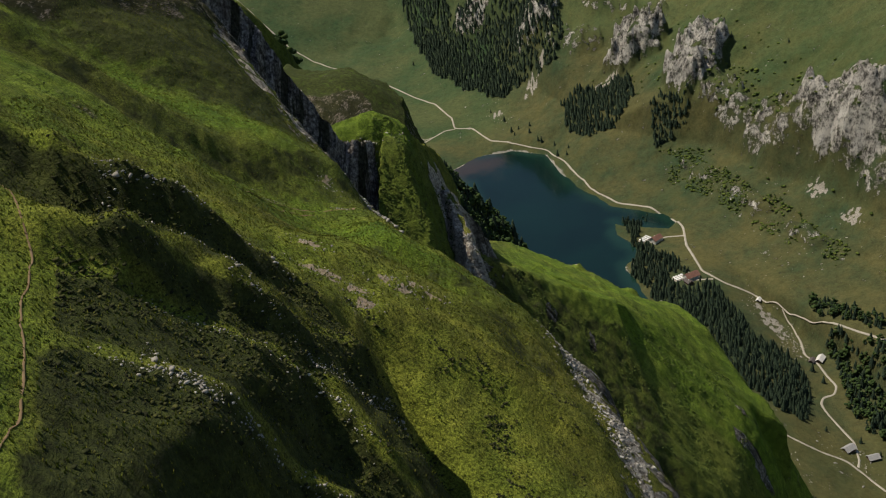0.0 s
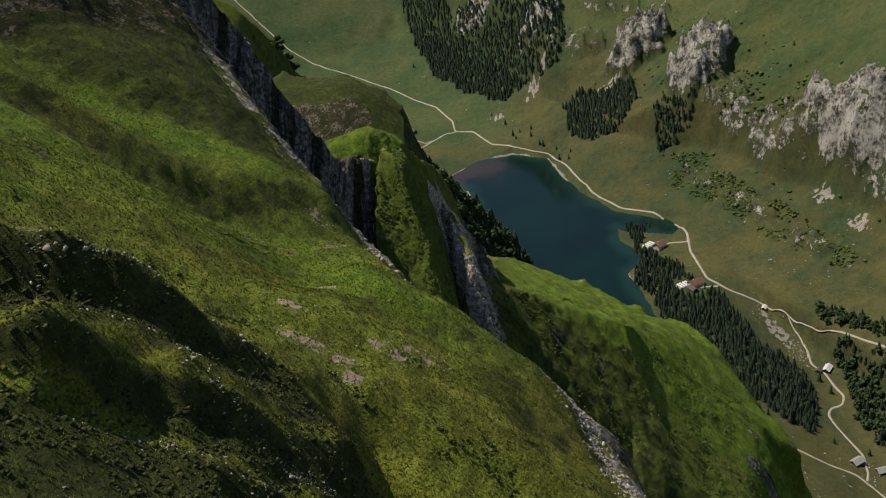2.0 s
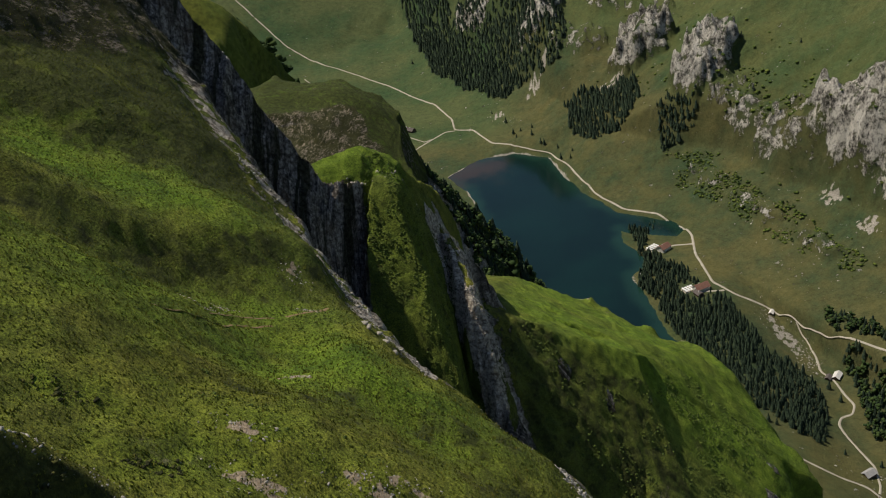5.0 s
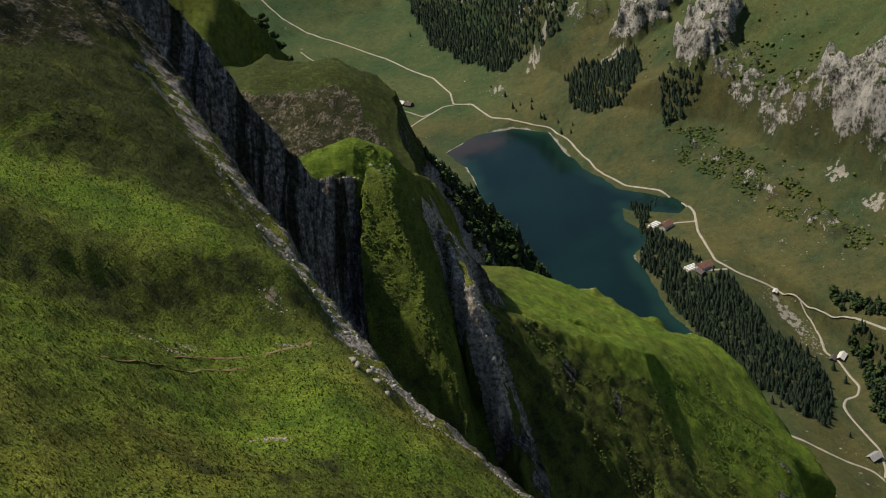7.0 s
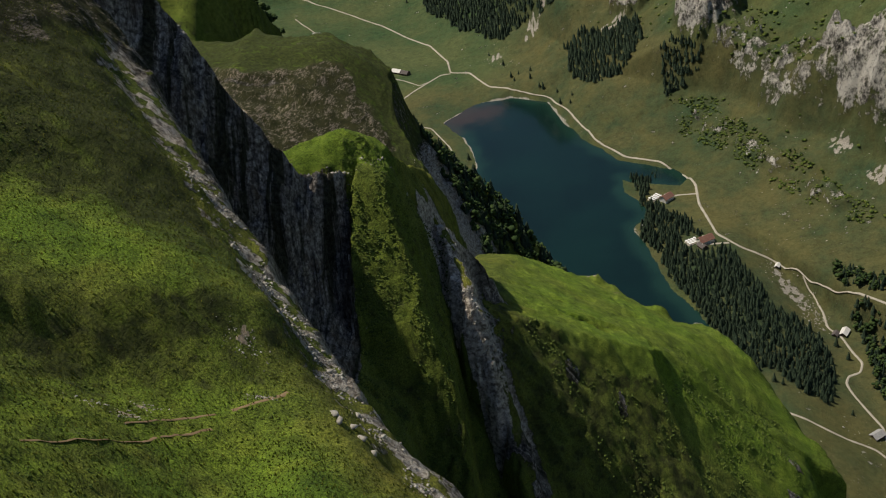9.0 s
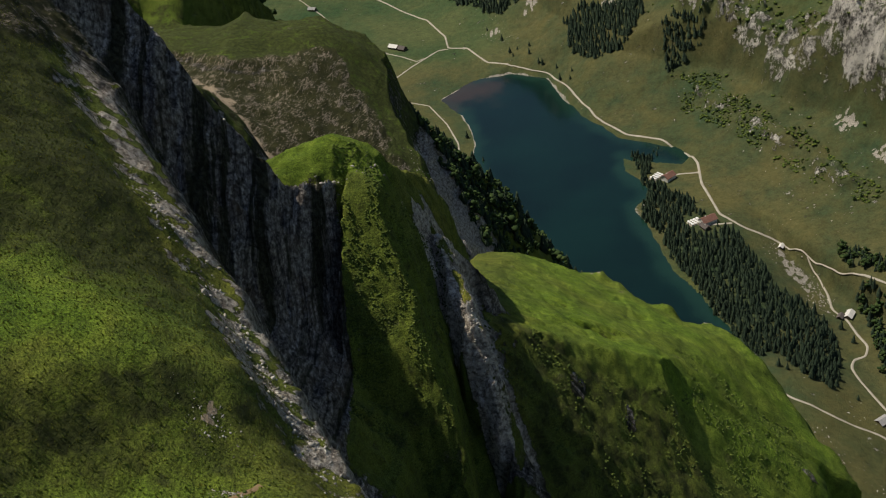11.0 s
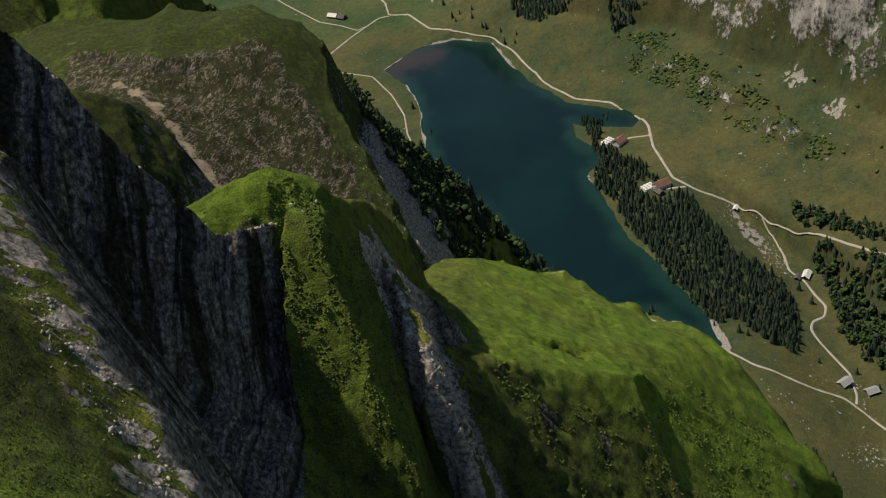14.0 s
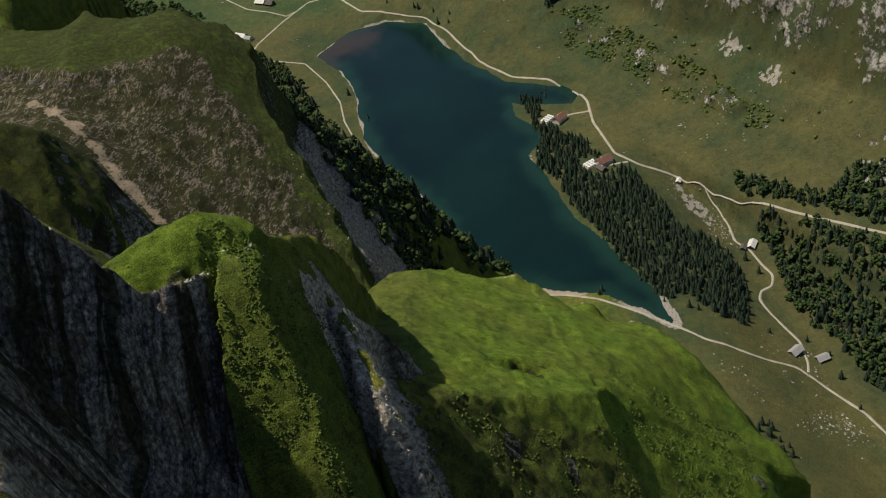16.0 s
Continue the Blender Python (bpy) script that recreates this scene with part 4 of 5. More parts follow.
# ---- tree, shrub, tuft and stone shapes, one metre tall ----
def spruce_shape(seed, layers=7, points=7):
    rng = np.random.default_rng(seed)
    v, f = [], []
    for k in range(layers):
        low = 0.10 + 0.80 * k / layers
        r = 0.225 * (1 - k / layers) ** 0.8 + 0.025
        top = len(v)
        v.append((rng.normal(0, 0.006), rng.normal(0, 0.006), low + 0.30 * (1 - 0.45 * k / layers)))
        a0 = rng.uniform(0, 6.28)
        for j in range(points * 2):
            a = a0 + math.pi * j / points
            rr = r * (rng.uniform(0.85, 1.2) if j % 2 == 0 else rng.uniform(0.45, 0.65))
            v.append((rr * math.cos(a), rr * math.sin(a), low + (rng.uniform(-0.035, 0.0) if j % 2 == 0 else 0.03)))
        f += [(top, top + 1 + j, top + 1 + (j + 1) % (points * 2)) for j in range(points * 2)]
    return np.array(v), np.array(f)


def trunk_shape(height=0.5, r=0.022):
    a = np.arange(6) * math.pi / 3
    v = [(r * math.cos(t), r * math.sin(t), 0) for t in a] + [(0.4 * r * math.cos(t), 0.4 * r * math.sin(t), height) for t in a]
    f = [(i, (i + 1) % 6, 6 + (i + 1) % 6) for i in range(6)] + [(i, 6 + (i + 1) % 6, 6 + i) for i in range(6)]
    return np.array(v), np.array(f)


_t = (1 + 5 ** 0.5) / 2
ICO_V = np.array([(-1, _t, 0), (1, _t, 0), (-1, -_t, 0), (1, -_t, 0), (0, -1, _t), (0, 1, _t), (0, -1, -_t), (0, 1, -_t), (_t, 0, -1), (_t, 0, 1), (-_t, 0, -1), (-_t, 0, 1)]) / math.hypot(1, _t)
ICO_F = np.array([(0, 11, 5), (0, 5, 1), (0, 1, 7), (0, 7, 10), (0, 10, 11), (1, 5, 9), (5, 11, 4), (11, 10, 2), (10, 7, 6), (7, 1, 8), (3, 9, 4), (3, 4, 2), (3, 2, 6), (3, 6, 8), (3, 8, 9), (4, 9, 5), (2, 4, 11), (6, 2, 10), (8, 6, 7), (9, 8, 1)])


def clumps(seed, count, spread, size, low, high):
    """A crown of many uneven clumps with gaps between them."""
    rng = np.random.default_rng(seed)
    v, f = [], []
    for k in range(count):
        a, r = rng.uniform(0, 6.28), spread * math.sqrt(rng.random())
        z = rng.uniform(low, high)
        r *= 1 - 0.6 * abs(2 * (z - low) / (high - low + 1e-6) - 0.8)
        s = size * rng.uniform(0.6, 1.25)
        p = ICO_V * s * rng.uniform(0.6, 1.35, (12, 1)) * (1, 1, 0.75)
        f.append(ICO_F + 12 * k)
        v.append(p + (r * math.cos(a), r * math.sin(a), z))
    return np.concatenate(v), np.concatenate(f)


def stone_shape(seed):
    rng = np.random.default_rng(seed)
    v = np.sign(ICO_V) * np.abs(ICO_V) ** 0.6 * rng.uniform(0.5, 1.15, (12, 1)) * (rng.uniform(0.7, 1.3), rng.uniform(0.5, 0.9), rng.uniform(0.35, 0.7))
    return v * 0.6 + (0, 0, 0.18), ICO_F


def tuft_shape(seed, blades=4):
    rng = np.random.default_rng(seed)
    v, f = [], []
    for k in range(blades):
        a = rng.uniform(0, 6.28)
        w, h, out = rng.uniform(0.18, 0.32), rng.uniform(0.6, 1.1), rng.uniform(0.15, 0.6)
        c, s = math.cos(a), math.sin(a)
        v += [(-s * w + 0.1 * c, c * w + 0.1 * s, -0.1), (s * w + 0.1 * c, -c * w + 0.1 * s, -0.1), (out * c, out * s, h)]
        f.append((3 * k, 3 * k + 1, 3 * k + 2))
    return np.array(v), np.array(f)


SPRUCES = [spruce_shape(s) for s in (1, 2, 3, 4)]
BROAD = [clumps(s, 9, 0.30, 0.19, 0.32, 0.92) for s in (5, 6, 7)]
BUSHES = [clumps(s, 3, 0.45, 0.46, 0.12, 0.45) for s in (8, 9, 10)]
STONES = [stone_shape(s) for s in range(20, 27)]
TUFTS = [tuft_shape(s) for s in range(30, 36)]


# ---- roads and paths ----
def strip(name, pts, width, material, label, category, lift=0.25):
    """A road laid on the ground along a line of plan points, with soft verges."""
    p = np.array(pts, float)
    d = np.concatenate([[0], np.cumsum(np.hypot(*np.diff(p, axis=0).T))])
    n = max(8, int(d[-1] / max(1.0, width * 0.7)))
    t = np.linspace(0, d[-1], n)
    c = np.stack([np.interp(t, d, p[:, 0]), np.interp(t, d, p[:, 1])], 1)
    for _ in range(int(1 + 14 / max(1.0, d[-1] / n))):
        c[1:-1] = (c[:-2] + 2 * c[1:-1] + c[2:]) / 4
    way = np.gradient(c, axis=0)
    way /= np.linalg.norm(way, axis=1)[:, None]
    side = np.stack([-way[:, 1], way[:, 0]], 1)
    wob = 1 + 0.18 * fbm(c[:, 0], c[:, 1], 6 * width, 2)
    rows = []
    for k, drop in ((-0.62, -0.5), (-0.5, 0), (0, 0.06), (0.5, 0), (0.62, -0.5)):
        q = c + side * (k * width * wob)[:, None]
        mid = ground_z(c[:, 0], c[:, 1])
        z = np.clip(ground_z(q[:, 0], q[:, 1]), mid - 0.08 * width, mid + 0.08 * width) + lift + drop * lift * 2
        rows.append(np.column_stack([q, z]))
    v = np.stack(rows, 1).reshape(-1, 3)
    i = (np.arange(n - 1)[:, None] * 5 + np.arange(4)).ravel()
    f = np.stack([i, i + 1, i + 6, i + 5], 1)
    return tagged(new(name, mesh_of(name, v, f, material, True)), label, category, kind="structure")


ROAD_N = [(-760, 2700), (-535, 2458), (-400, 2350), (-270, 2230), (-160, 2078), (-122, 1982), (-116, 1927), (-80, 1908), (-42, 1829), (11, 1789), (62, 1752), (92, 1664), (122, 1566), (160, 1503), (207, 1472), (238, 1424), (246, 1390), (240, 1334), (247, 1253), (270, 1225), (312, 1205), (339, 1161), (363, 1117), (418, 1050), (480, 985), (560, 900)]
strip("road_1", ROAD_N, 2.9, GRAVEL, "pale gravel road round the lake", "road", 0.5)
strip("road_2", [(-116, 1922), (-135, 1921), (-183, 1862), (-228, 1794), (-238, 1763), (-242, 1735)], 3.0, GRAVEL, "pale gravel farm road over meadow", "road", 0.5)
strip("road_3", [(-160, 1893), (-175, 1882), (-205, 1915), (-248, 1950), (-310, 2047), (-386, 2175), (-470, 2300)], 2.1, GRAVEL, "narrow gravel lane to a barn", "lane", 0.5)
strip("path_1", [(-240, 1740), (-204, 1724), (-148, 1692), (-116, 1613), (-98, 1542), (-95, 1483), (-86, 1440), (-78, 1408)], 2.1, GRAVEL, "gravel path along the lake shore", "path", 0.4)
strip("path_2", [(-46, 1300), (-30, 1278), (-13, 1240), (-2, 1200), (2, 1150), (10, 1110), (50, 1052)], 2.1, GRAVEL, "shore path under the wood", "path", 0.4)
strip("road_4", [(336, 1165), (344, 1137), (345, 1110), (341, 1080), (352, 1062), (355, 1034), (360, 1013), (352, 996), (337, 990), (329, 975), (332, 950), (345, 905), (342, 886)], 2.4, GRAVEL, "winding gravel track past huts", "road", 0.4)
strip("path_3", [(100, 1022), (128, 1012), (157, 996), (196, 960), (226, 926), (245, 902), (283, 880), (325, 866), (337, 850), (352, 823), (364, 801), (374, 760), (380, 700)], 2.4, GRAVEL, "pale path across the meadow", "path", 0.4)
strip("path_4", [(334, 860), (340, 874), (342, 890)], 2.1, GRAVEL, "short gravel drive to a hut", "path", 0.4)
strip("road_5", [(243, 1366), (217, 1370), (200, 1364)], 2.7, GRAVEL, "gravel drive to the lakeside inn", "road", 0.45)
strip("road_6", [(258, 1232), (240, 1229), (228, 1230)], 2.7, GRAVEL, "gravel drive to the inn in the wood", "road", 0.45)
strip("path_5", [(-64, 112), (-58, 106), (-52, 95), (-50, 90), (-49, 86), (-46, 77), (-43, 72), (-40, 64), (-37, 53), (-36, 40)], 0.2, DIRT, "narrow brown foot trail in grass", "trail", 0.05)
strip("path_7", [(-57, 209), (-54, 213.5), (-51.3, 217.8), (-49, 219.5)], 0.45, DIRT, "worn earth track along the terrace foot", "trail", 0.05)
strip("path_8", [(-47.2, 221.3), (-44.4, 223.4), (-42.4, 225.7), (-40.5, 228.5)], 0.7, DIRT, "worn earth track near the cliff edge", "trail", 0.05)
strip("path_6", [(-60, 192), (-56, 200.5), (-55, 206), (-51.2, 212.8), (-48.4, 215.3)], 0.5, DIRT, "faint earth trail across the turf", "trail", 0.04)

# ---- woods ----
WOOD_BANK = [(160, 1446), (203, 1440), (176, 1400), (182, 1345), (190, 1340), (215, 1297), (228, 1236), (252, 1216), (272, 1157), (279, 1099), (311, 1074), (325, 1044), (321, 983), (290, 928), (268, 945), (240, 975), (220, 1018), (200, 1088), (172, 1187), (152, 1287), (168, 1321)]
WOOD_EAST = [(366, 1167), (406, 1111), (454, 1067), (479, 1095), (540, 1060), (560, 960), (479, 1000), (462, 1024), (410, 1080), (370, 1112)]
WOOD_SOUTH = [(376, 1088), (406, 1050), (475, 980), (560, 890), (520, 760), (430, 760), (395, 822), (383, 850), (381, 900), (365, 925), (362, 961), (366, 999), (371, 1028), (372, 1065)]
WOOD_WEST = [(-230, 1760), (-194, 1706), (-140, 1570), (-112, 1463), (-80, 1405), (-55, 1322), (-38, 1270), (-18, 1200), (-8, 1130), (40, 1060), (90, 990), (60, 850), (40, 760), (-20, 720), (-50, 800), (-80, 950), (-110, 1100), (-160, 1250), (-230, 1450), (-290, 1650)]
WOOD_FLANK = [(-72, 748), (-62, 728), (-48, 708), (-38, 690), (-28, 676), (-16, 668), (4, 690), (2, 760), (-40, 800), (-80, 810)]
WOOD_FAR_A = [(-175, 2290), (-168, 2238), (-83, 2081), (-11, 1977), (30, 1990), (50, 1985), (80, 2020), (46, 2080), (-20, 2200), (-90, 2330)]
WOOD_FAR_B = [(-250, 2640), (-214, 2449), (-168, 2250), (-110, 2330), (-130, 2480), (-190, 2640)]
WOOD_FAR_C = [(-27, 2242), (60, 2130), (123, 2052), (122, 1974), (103, 1924), (70, 1950), (56, 2016), (14, 2116)]
WOOD_FAR_D = [(102, 1844), (151, 1824), (221, 1776), (227, 1717), (190, 1684), (135, 1709), (99, 1771)]
WOOD_FAR_E = [(242, 1658), (284, 1645), (306, 1607), (275, 1600), (241, 1603)]
WOOD_HIGH = [(-484, 2030), (-403, 2060), (-330, 1950), (-360, 1800), (-500, 1850)]


def wood(name, kinds, poly, spacing, size, material, label, seed, keep=1.0):
    xy = in_area(poly, spacing, seed, keep=keep)
    for hx, hy in ((199, 1359), (184, 1368), (228, 1236), (212, 1240), (222, 1224), (344, 1068), (345, 884)):
        xy = xy[np.hypot(xy[:, 0] - hx, xy[:, 1] - hy) > 15]
    if name == "scrub":
        xy = xy[fbm(xy[:, 0], xy[:, 1], 34, 3) > -0.12]
    rng = np.random.default_rng(seed)
    return scatter(name, kinds, xy, size * rng.uniform(0.45, 1.25, len(xy)), material, label, "forest", 0.03)


wood("spruce_wood", SPRUCES, WOOD_BANK, 4.6, 12.5, SPRUCE, "dense dark spruce wood on the lake bank", 41, 0.9)
wood("spruce_wood", SPRUCES, [(222, 972), (207, 1040), (178, 1132), (158, 1240), (154, 1292), (170, 1316), (158, 1287), (178, 1187), (206, 1088), (226, 1018), (246, 975)], 4.4, 11, SPRUCE, "spruces leaning over the lake shore", 60, 0.9)
wood("spruce_wood", SPRUCES, WOOD_EAST, 5.6, 12.5, SPRUCE, "dark mixed wood along the road", 42, 0.6)
wood("mixed_wood", BROAD, WOOD_EAST, 6.6, 11, LEAF, "green broadleaf trees among spruces", 43, 0.8)
wood("spruce_wood", SPRUCES, WOOD_SOUTH, 5.8, 14.5, SPRUCE, "dark spruce wood beside the meadow", 44, 0.62)
wood("mixed_wood", BROAD, WOOD_SOUTH, 7.0, 12, LEAF, "broadleaf trees among dark spruces", 45, 0.7)
wood("mixed_wood", BROAD, WOOD_WEST, 10.5, 13, LEAF, "steep broadleaf wood above the lake", 46, 0.8)
wood("spruce_wood", SPRUCES, WOOD_WEST, 9.5, 17, SPRUCE, "spruces on the steep lake slope", 47, 0.6)
wood("mixed_wood", BROAD, WOOD_FLANK, 4.0, 7.5, LEAF, "broadleaf wood on the hill's steep flank", 61, 0.9)
wood("spruce_wood", SPRUCES, WOOD_FLANK, 4.2, 9, SPRUCE, "small dark spruces on the hill's flank", 62, 0.8)
wood("spruce_wood", SPRUCES, WOOD_FAR_A, 5.8, 16, SPRUCE, "dark spruce wood under far crags", 48)
wood("spruce_wood", SPRUCES, WOOD_FAR_B, 6.5, 18, SPRUCE, "spruce wood at the valley head", 49, 0.9)
wood("spruce_wood", SPRUCES, WOOD_FAR_C, 6.2, 17, SPRUCE, "spruces between pale crags", 50, 0.75)
wood("spruce_wood", SPRUCES, WOOD_FAR_D, 5.2, 15, SPRUCE, "dense block of dark spruces on slope", 51)
wood("spruce_wood", SPRUCES, WOOD_FAR_E, 5.2, 14.5, SPRUCE, "spruce wood below a pale crag", 52)
wood("mixed_wood", BROAD, WOOD_HIGH, 9, 13, LEAF, "wood on a steep far slope", 53, 0.8)

SHRUB_BAND = [(244, 1600), (312, 1561), (332, 1488), (386, 1367), (442, 1215), (417, 1206), (372, 1285), (319, 1396), (255, 1510)]
wood("scrub", BUSHES, SHRUB_BAND, 4.0, 3.4, SHRUB, "green scrub bushes on the far slope", 54, 0.9)
wood("scrub", BROAD, SHRUB_BAND, 10.5, 6, LEAF, "small broadleaf trees on the far slope", 55, 0.5)
wood("scrub", BUSHES, [(330, 1640), (370, 1650), (440, 1560), (490, 1450), (450, 1420), (390, 1500), (340, 1570)], 7, 5, SHRUB, "dark scrub between far rock ribs", 58, 0.6)
wood("mixed_wood", BROAD, [(-186, 845), (-140, 880), (-100, 960), (-110, 1100), (-180, 1180), (-250, 1100), (-240, 920)], 8.5, 13, LEAF, "dark wood on the slope behind the hill", 59, 0.9)
far_slope = [(120, 1900), (260, 1950), (420, 1700), (560, 1420), (620, 1200), (470, 1150), (400, 1330), (300, 1500), (200, 1700)]
wood("scrub", BUSHES, far_slope, 17, 4.5, SHRUB, "scattered scrub among far crags", 56, 0.45)
wood("scrub", BUSHES, [(60, 560), (140, 500), (200, 600), (180, 760), (60, 800), (-20, 700)], 6, 3.2, SHRUB, "bushes below the grass knoll", 57, 0.4)


# ---- single trees ----
def spruce_tree(x, y, tall, seed=0):
    root = new("spruce_tree")
    root.location = (x, y, float(ground_z(x, y)) - 0.3)
    trunk = new("trunk", TRUNK_MESH)
    crown = new("crown", CROWN_MESHES[seed % 4])
    for o in (trunk, crown):
        o.parent = root
    root.scale = (tall, tall, tall)
    root.rotation_euler[2] = seed * 1.7
    return tagged(root, "single dark green spruce standing on the meadow", "tree", "single spruces")


TRUNK_MESH = mesh_of("trunk", *trunk_shape(), BARK)
CROWN_MESHES = [mesh_of("crown", v, f, SPRUCE) for v, f in SPRUCES]
SINGLES = [(160, 1003), (164, 1008), (362, 848), (362, 806), (252, 949), (244, 954), (53, 1772), (4, 1822), (94, 1690), (-216, 2318), (-1, 1838), (13, 1837), (35, 1833), (47, 1778), (78, 1709), (99, 1708), (-148, 2253), (378, 1688), (386, 1672), (465, 1613),
           (378, 1705), (33, 1810), (-13, 1886), (-39, 1946), (76, 1748), (300, 935), (306, 948), (318, 920), (352, 905), (346, 1020), (340, 1045), (365, 880), (200, 1452), (-60, 1480), (-84, 1560), (190, 690), (197, 700), (186, 705), (200, 688), (246, 764), (253, 758), (249, 777), (257, 770), (239, 757), (261, 782), (255, 784), (243, 772), (264, 764), (262, 752), (268, 746), (258, 748), (270, 757), (256, 772), (262, 778)]
for k, (x, y) in enumerate(SINGLES):
    spruce_tree(x, y, (10, 12.5, 14, 8.5)[k % 4], k)


# ---- stones ----
def near_line(pts, count, spread, seed):
    rng = np.random.default_rng(seed)
    p = np.array(pts, float)
    t = rng.uniform(0, len(p) - 1, count)
    xy = np.stack([np.interp(t, range(len(p)), p[:, 0]), np.interp(t, range(len(p)), p[:, 1])], 1)
    return xy + rng.normal(0, spread, (count, 2))


def stones(xy, low, high, label, seed):
    rng = np.random.default_rng(seed)
    return scatter("loose_stones", STONES, xy, low + (high - low) * rng.random(len(xy)) ** 2.5, STONE, label, "stones", 0.22)


RIB_ROCKS = [[p for p in RIBS[0][0][4:9]], [p for p in RIBS[2][0][2:7]], [p for p in RIBS[3][0][2:7]], [(-52, 115), (-44, 124), (-38, 135)], [(-48.5, 106), (-39, 117), (-35.7, 111.5), (-27.6, 108)], [(-38, 84), (-34.5, 79.9), (-31.5, 79), (-28.5, 82.5)], [(-27.6, 108), (-22.7, 112.5), (-19.8, 118)]]
stones(np.concatenate([near_line(l, 240, 0.8, 60 + k) for k, l in enumerate(RIB_ROCKS)]), 0.10, 0.6, "pale limestone blocks along grassy ribs", 61)
stones(np.concatenate([near_line(RIM[1:12], 1700, 1.6, 66), near_line(RIM[2:6], 700, 2.2, 67)]), 0.18, 1.1, "pale broken rock along the cliff edge", 62)
stones(np.concatenate([near_line([(a - b, c), (a + b, c)], 60, d, 70 + k) for k, (a, c, b, d) in enumerate(TURF_PATCHES)]), 0.12, 0.5, "small stones in bare patches of turf", 63)
stones(np.concatenate([near_line([(333, 795), (346, 776)], 150, 9, 80), near_line([(300, 785), (330, 790)], 80, 8, 81), near_line([(250, 870), (262, 830), (285, 800)], 50, 7, 82), near_line([(315, 905), (350, 840)], 60, 12, 83)]), 0.6, 3.2, "white boulders strewn on the meadow", 64)
stones(np.concatenate([in_area([(310, 1220), (360, 1171), (440, 1240), (400, 1330), (330, 1400)], 11, 84, keep=0.6), in_area(far_slope, 15, 85, keep=0.5), in_area(SHRUB_BAND, 9, 86, keep=0.5)]), 0.6, 3.4, "pale boulders on the far pasture", 65)
stones(near_line([(300, 1195), (322, 1150), (335, 1100), (325, 1075)], 240, 9, 87), 0.8, 3.4, "grey rock outcrop beside the road", 66)
stones(np.concatenate([near_line([(-40, 1950), (-20, 1915), (10, 1870)], 110, 10, 88), near_line([(-30, 1990), (0, 1985)], 30, 8, 89)]), 0.6, 2.6, "pale rubble at the valley foot", 67)
stones(np.concatenate([near_line(WHITE[:5], 260, 2.2, 90), near_line(FIN[3:10], 200, 1.6, 91), near_line(HILL_EDGE[8:11], 160, 4, 92)]), 0.2, 1.3, "broken limestone on the fin and cliffs", 68)
stones(near_line([(36, 571), (38, 569)], 14, 1.5, 93), 0.4, 1.4, "pale stones on the knoll", 69)


def boulder(x, y, size, seed):
    v, f = stone_shape(seed)
    size = size if y > 300 else 0.65 * size
    ob = new("boulder", mesh_of("boulder", v * size, f, STONE))
    ob.location = (x, y, float(ground_z(x, y)))
    ob.rotation_euler[2] = seed * 2.1
    return tagged(ob, "pale grey limestone boulder half sunk in turf", "boulder", "boulders on the grass ribs")


for k, (x, y, s) in enumerate([(-50.1, 117.2, 1.6), (-48.6, 118, 1.3), (-47.2, 119.6, 1.1), (-36.2, 80.7, 1.5), (-34.5, 79.9, 1.2), (-31.5, 79, 1.3), (-28.5, 82.5, 1.1), (-27.6, 108, 1.4), (-22.7, 112.5, 1.3), (-19.8, 118.2, 1.2), (-48.4, 106, 1.2), (-39.1, 117.1, 1.1), (-35.7, 111.5, 1.3),
                               (-32, 222.5, 3.4), (-30.5, 223.5, 2.6), (-29, 221.5, 3.0), (-33, 224.5, 2.2), (-27.5, 220, 2.4), (-33, 157, 0.9), (63, 553, 5.5), (61, 556, 3.2), (-32, 415, 3.0)]):
    boulder(x, y, s, 100 + k)

# ---- low growth on the near slopes ----
rng = np.random.default_rng(11)


def on_near_slope(count, x0, x1, y0, y1, seed):
    r = np.random.default_rng(seed)
    xy = np.stack([r.uniform(x0, x1, count), r.uniform(y0, y1, count)], 1)
    return xy[along(xy[:, 0], xy[:, 1], RIM)[0] > 0.3]


# heath set thickest on the ribs' near faces, also to darken their shade
xy = on_near_slope(17000, -75, 20, 55, 150, 12)
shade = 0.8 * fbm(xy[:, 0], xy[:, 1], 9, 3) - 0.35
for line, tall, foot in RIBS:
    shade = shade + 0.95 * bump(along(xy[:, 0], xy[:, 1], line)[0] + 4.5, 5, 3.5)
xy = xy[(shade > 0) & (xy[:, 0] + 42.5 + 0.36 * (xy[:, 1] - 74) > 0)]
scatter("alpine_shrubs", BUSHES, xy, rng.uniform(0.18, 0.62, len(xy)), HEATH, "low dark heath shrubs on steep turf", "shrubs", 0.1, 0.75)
xy = on_near_slope(9000, -120, -20, 150, 330, 13)
xy = xy[fbm(xy[:, 0], xy[:, 1], 12, 3) > 0.45]
scatter("alpine_shrubs", BUSHES, xy, rng.uniform(0.15, 0.45, len(xy)), SHRUB, "small dark bushes scattered on the turf", "shrubs", 0.05)
xy = np.stack([rng.uniform(-58, -30, 4600), rng.uniform(345, 412, 4600)], 1)
xy = xy[fbm(xy[:, 0], xy[:, 1], 8, 3) > -0.15]
scatter("alpine_shrubs", BUSHES, xy, rng.uniform(0.2, 0.75, len(xy)), SHRUB, "green bushes clinging to the rock pillar", "shrubs", 0.05)
xy = np.concatenate([np.stack([rng.uniform(-20, 110, 5200), rng.uniform(385, 470, 5200)], 1)])
xy = xy[(fbm(xy[:, 0], xy[:, 1], 14, 3) > 0.0) & (along(xy[:, 0], xy[:, 1], BROW)[0] < -1.5)]
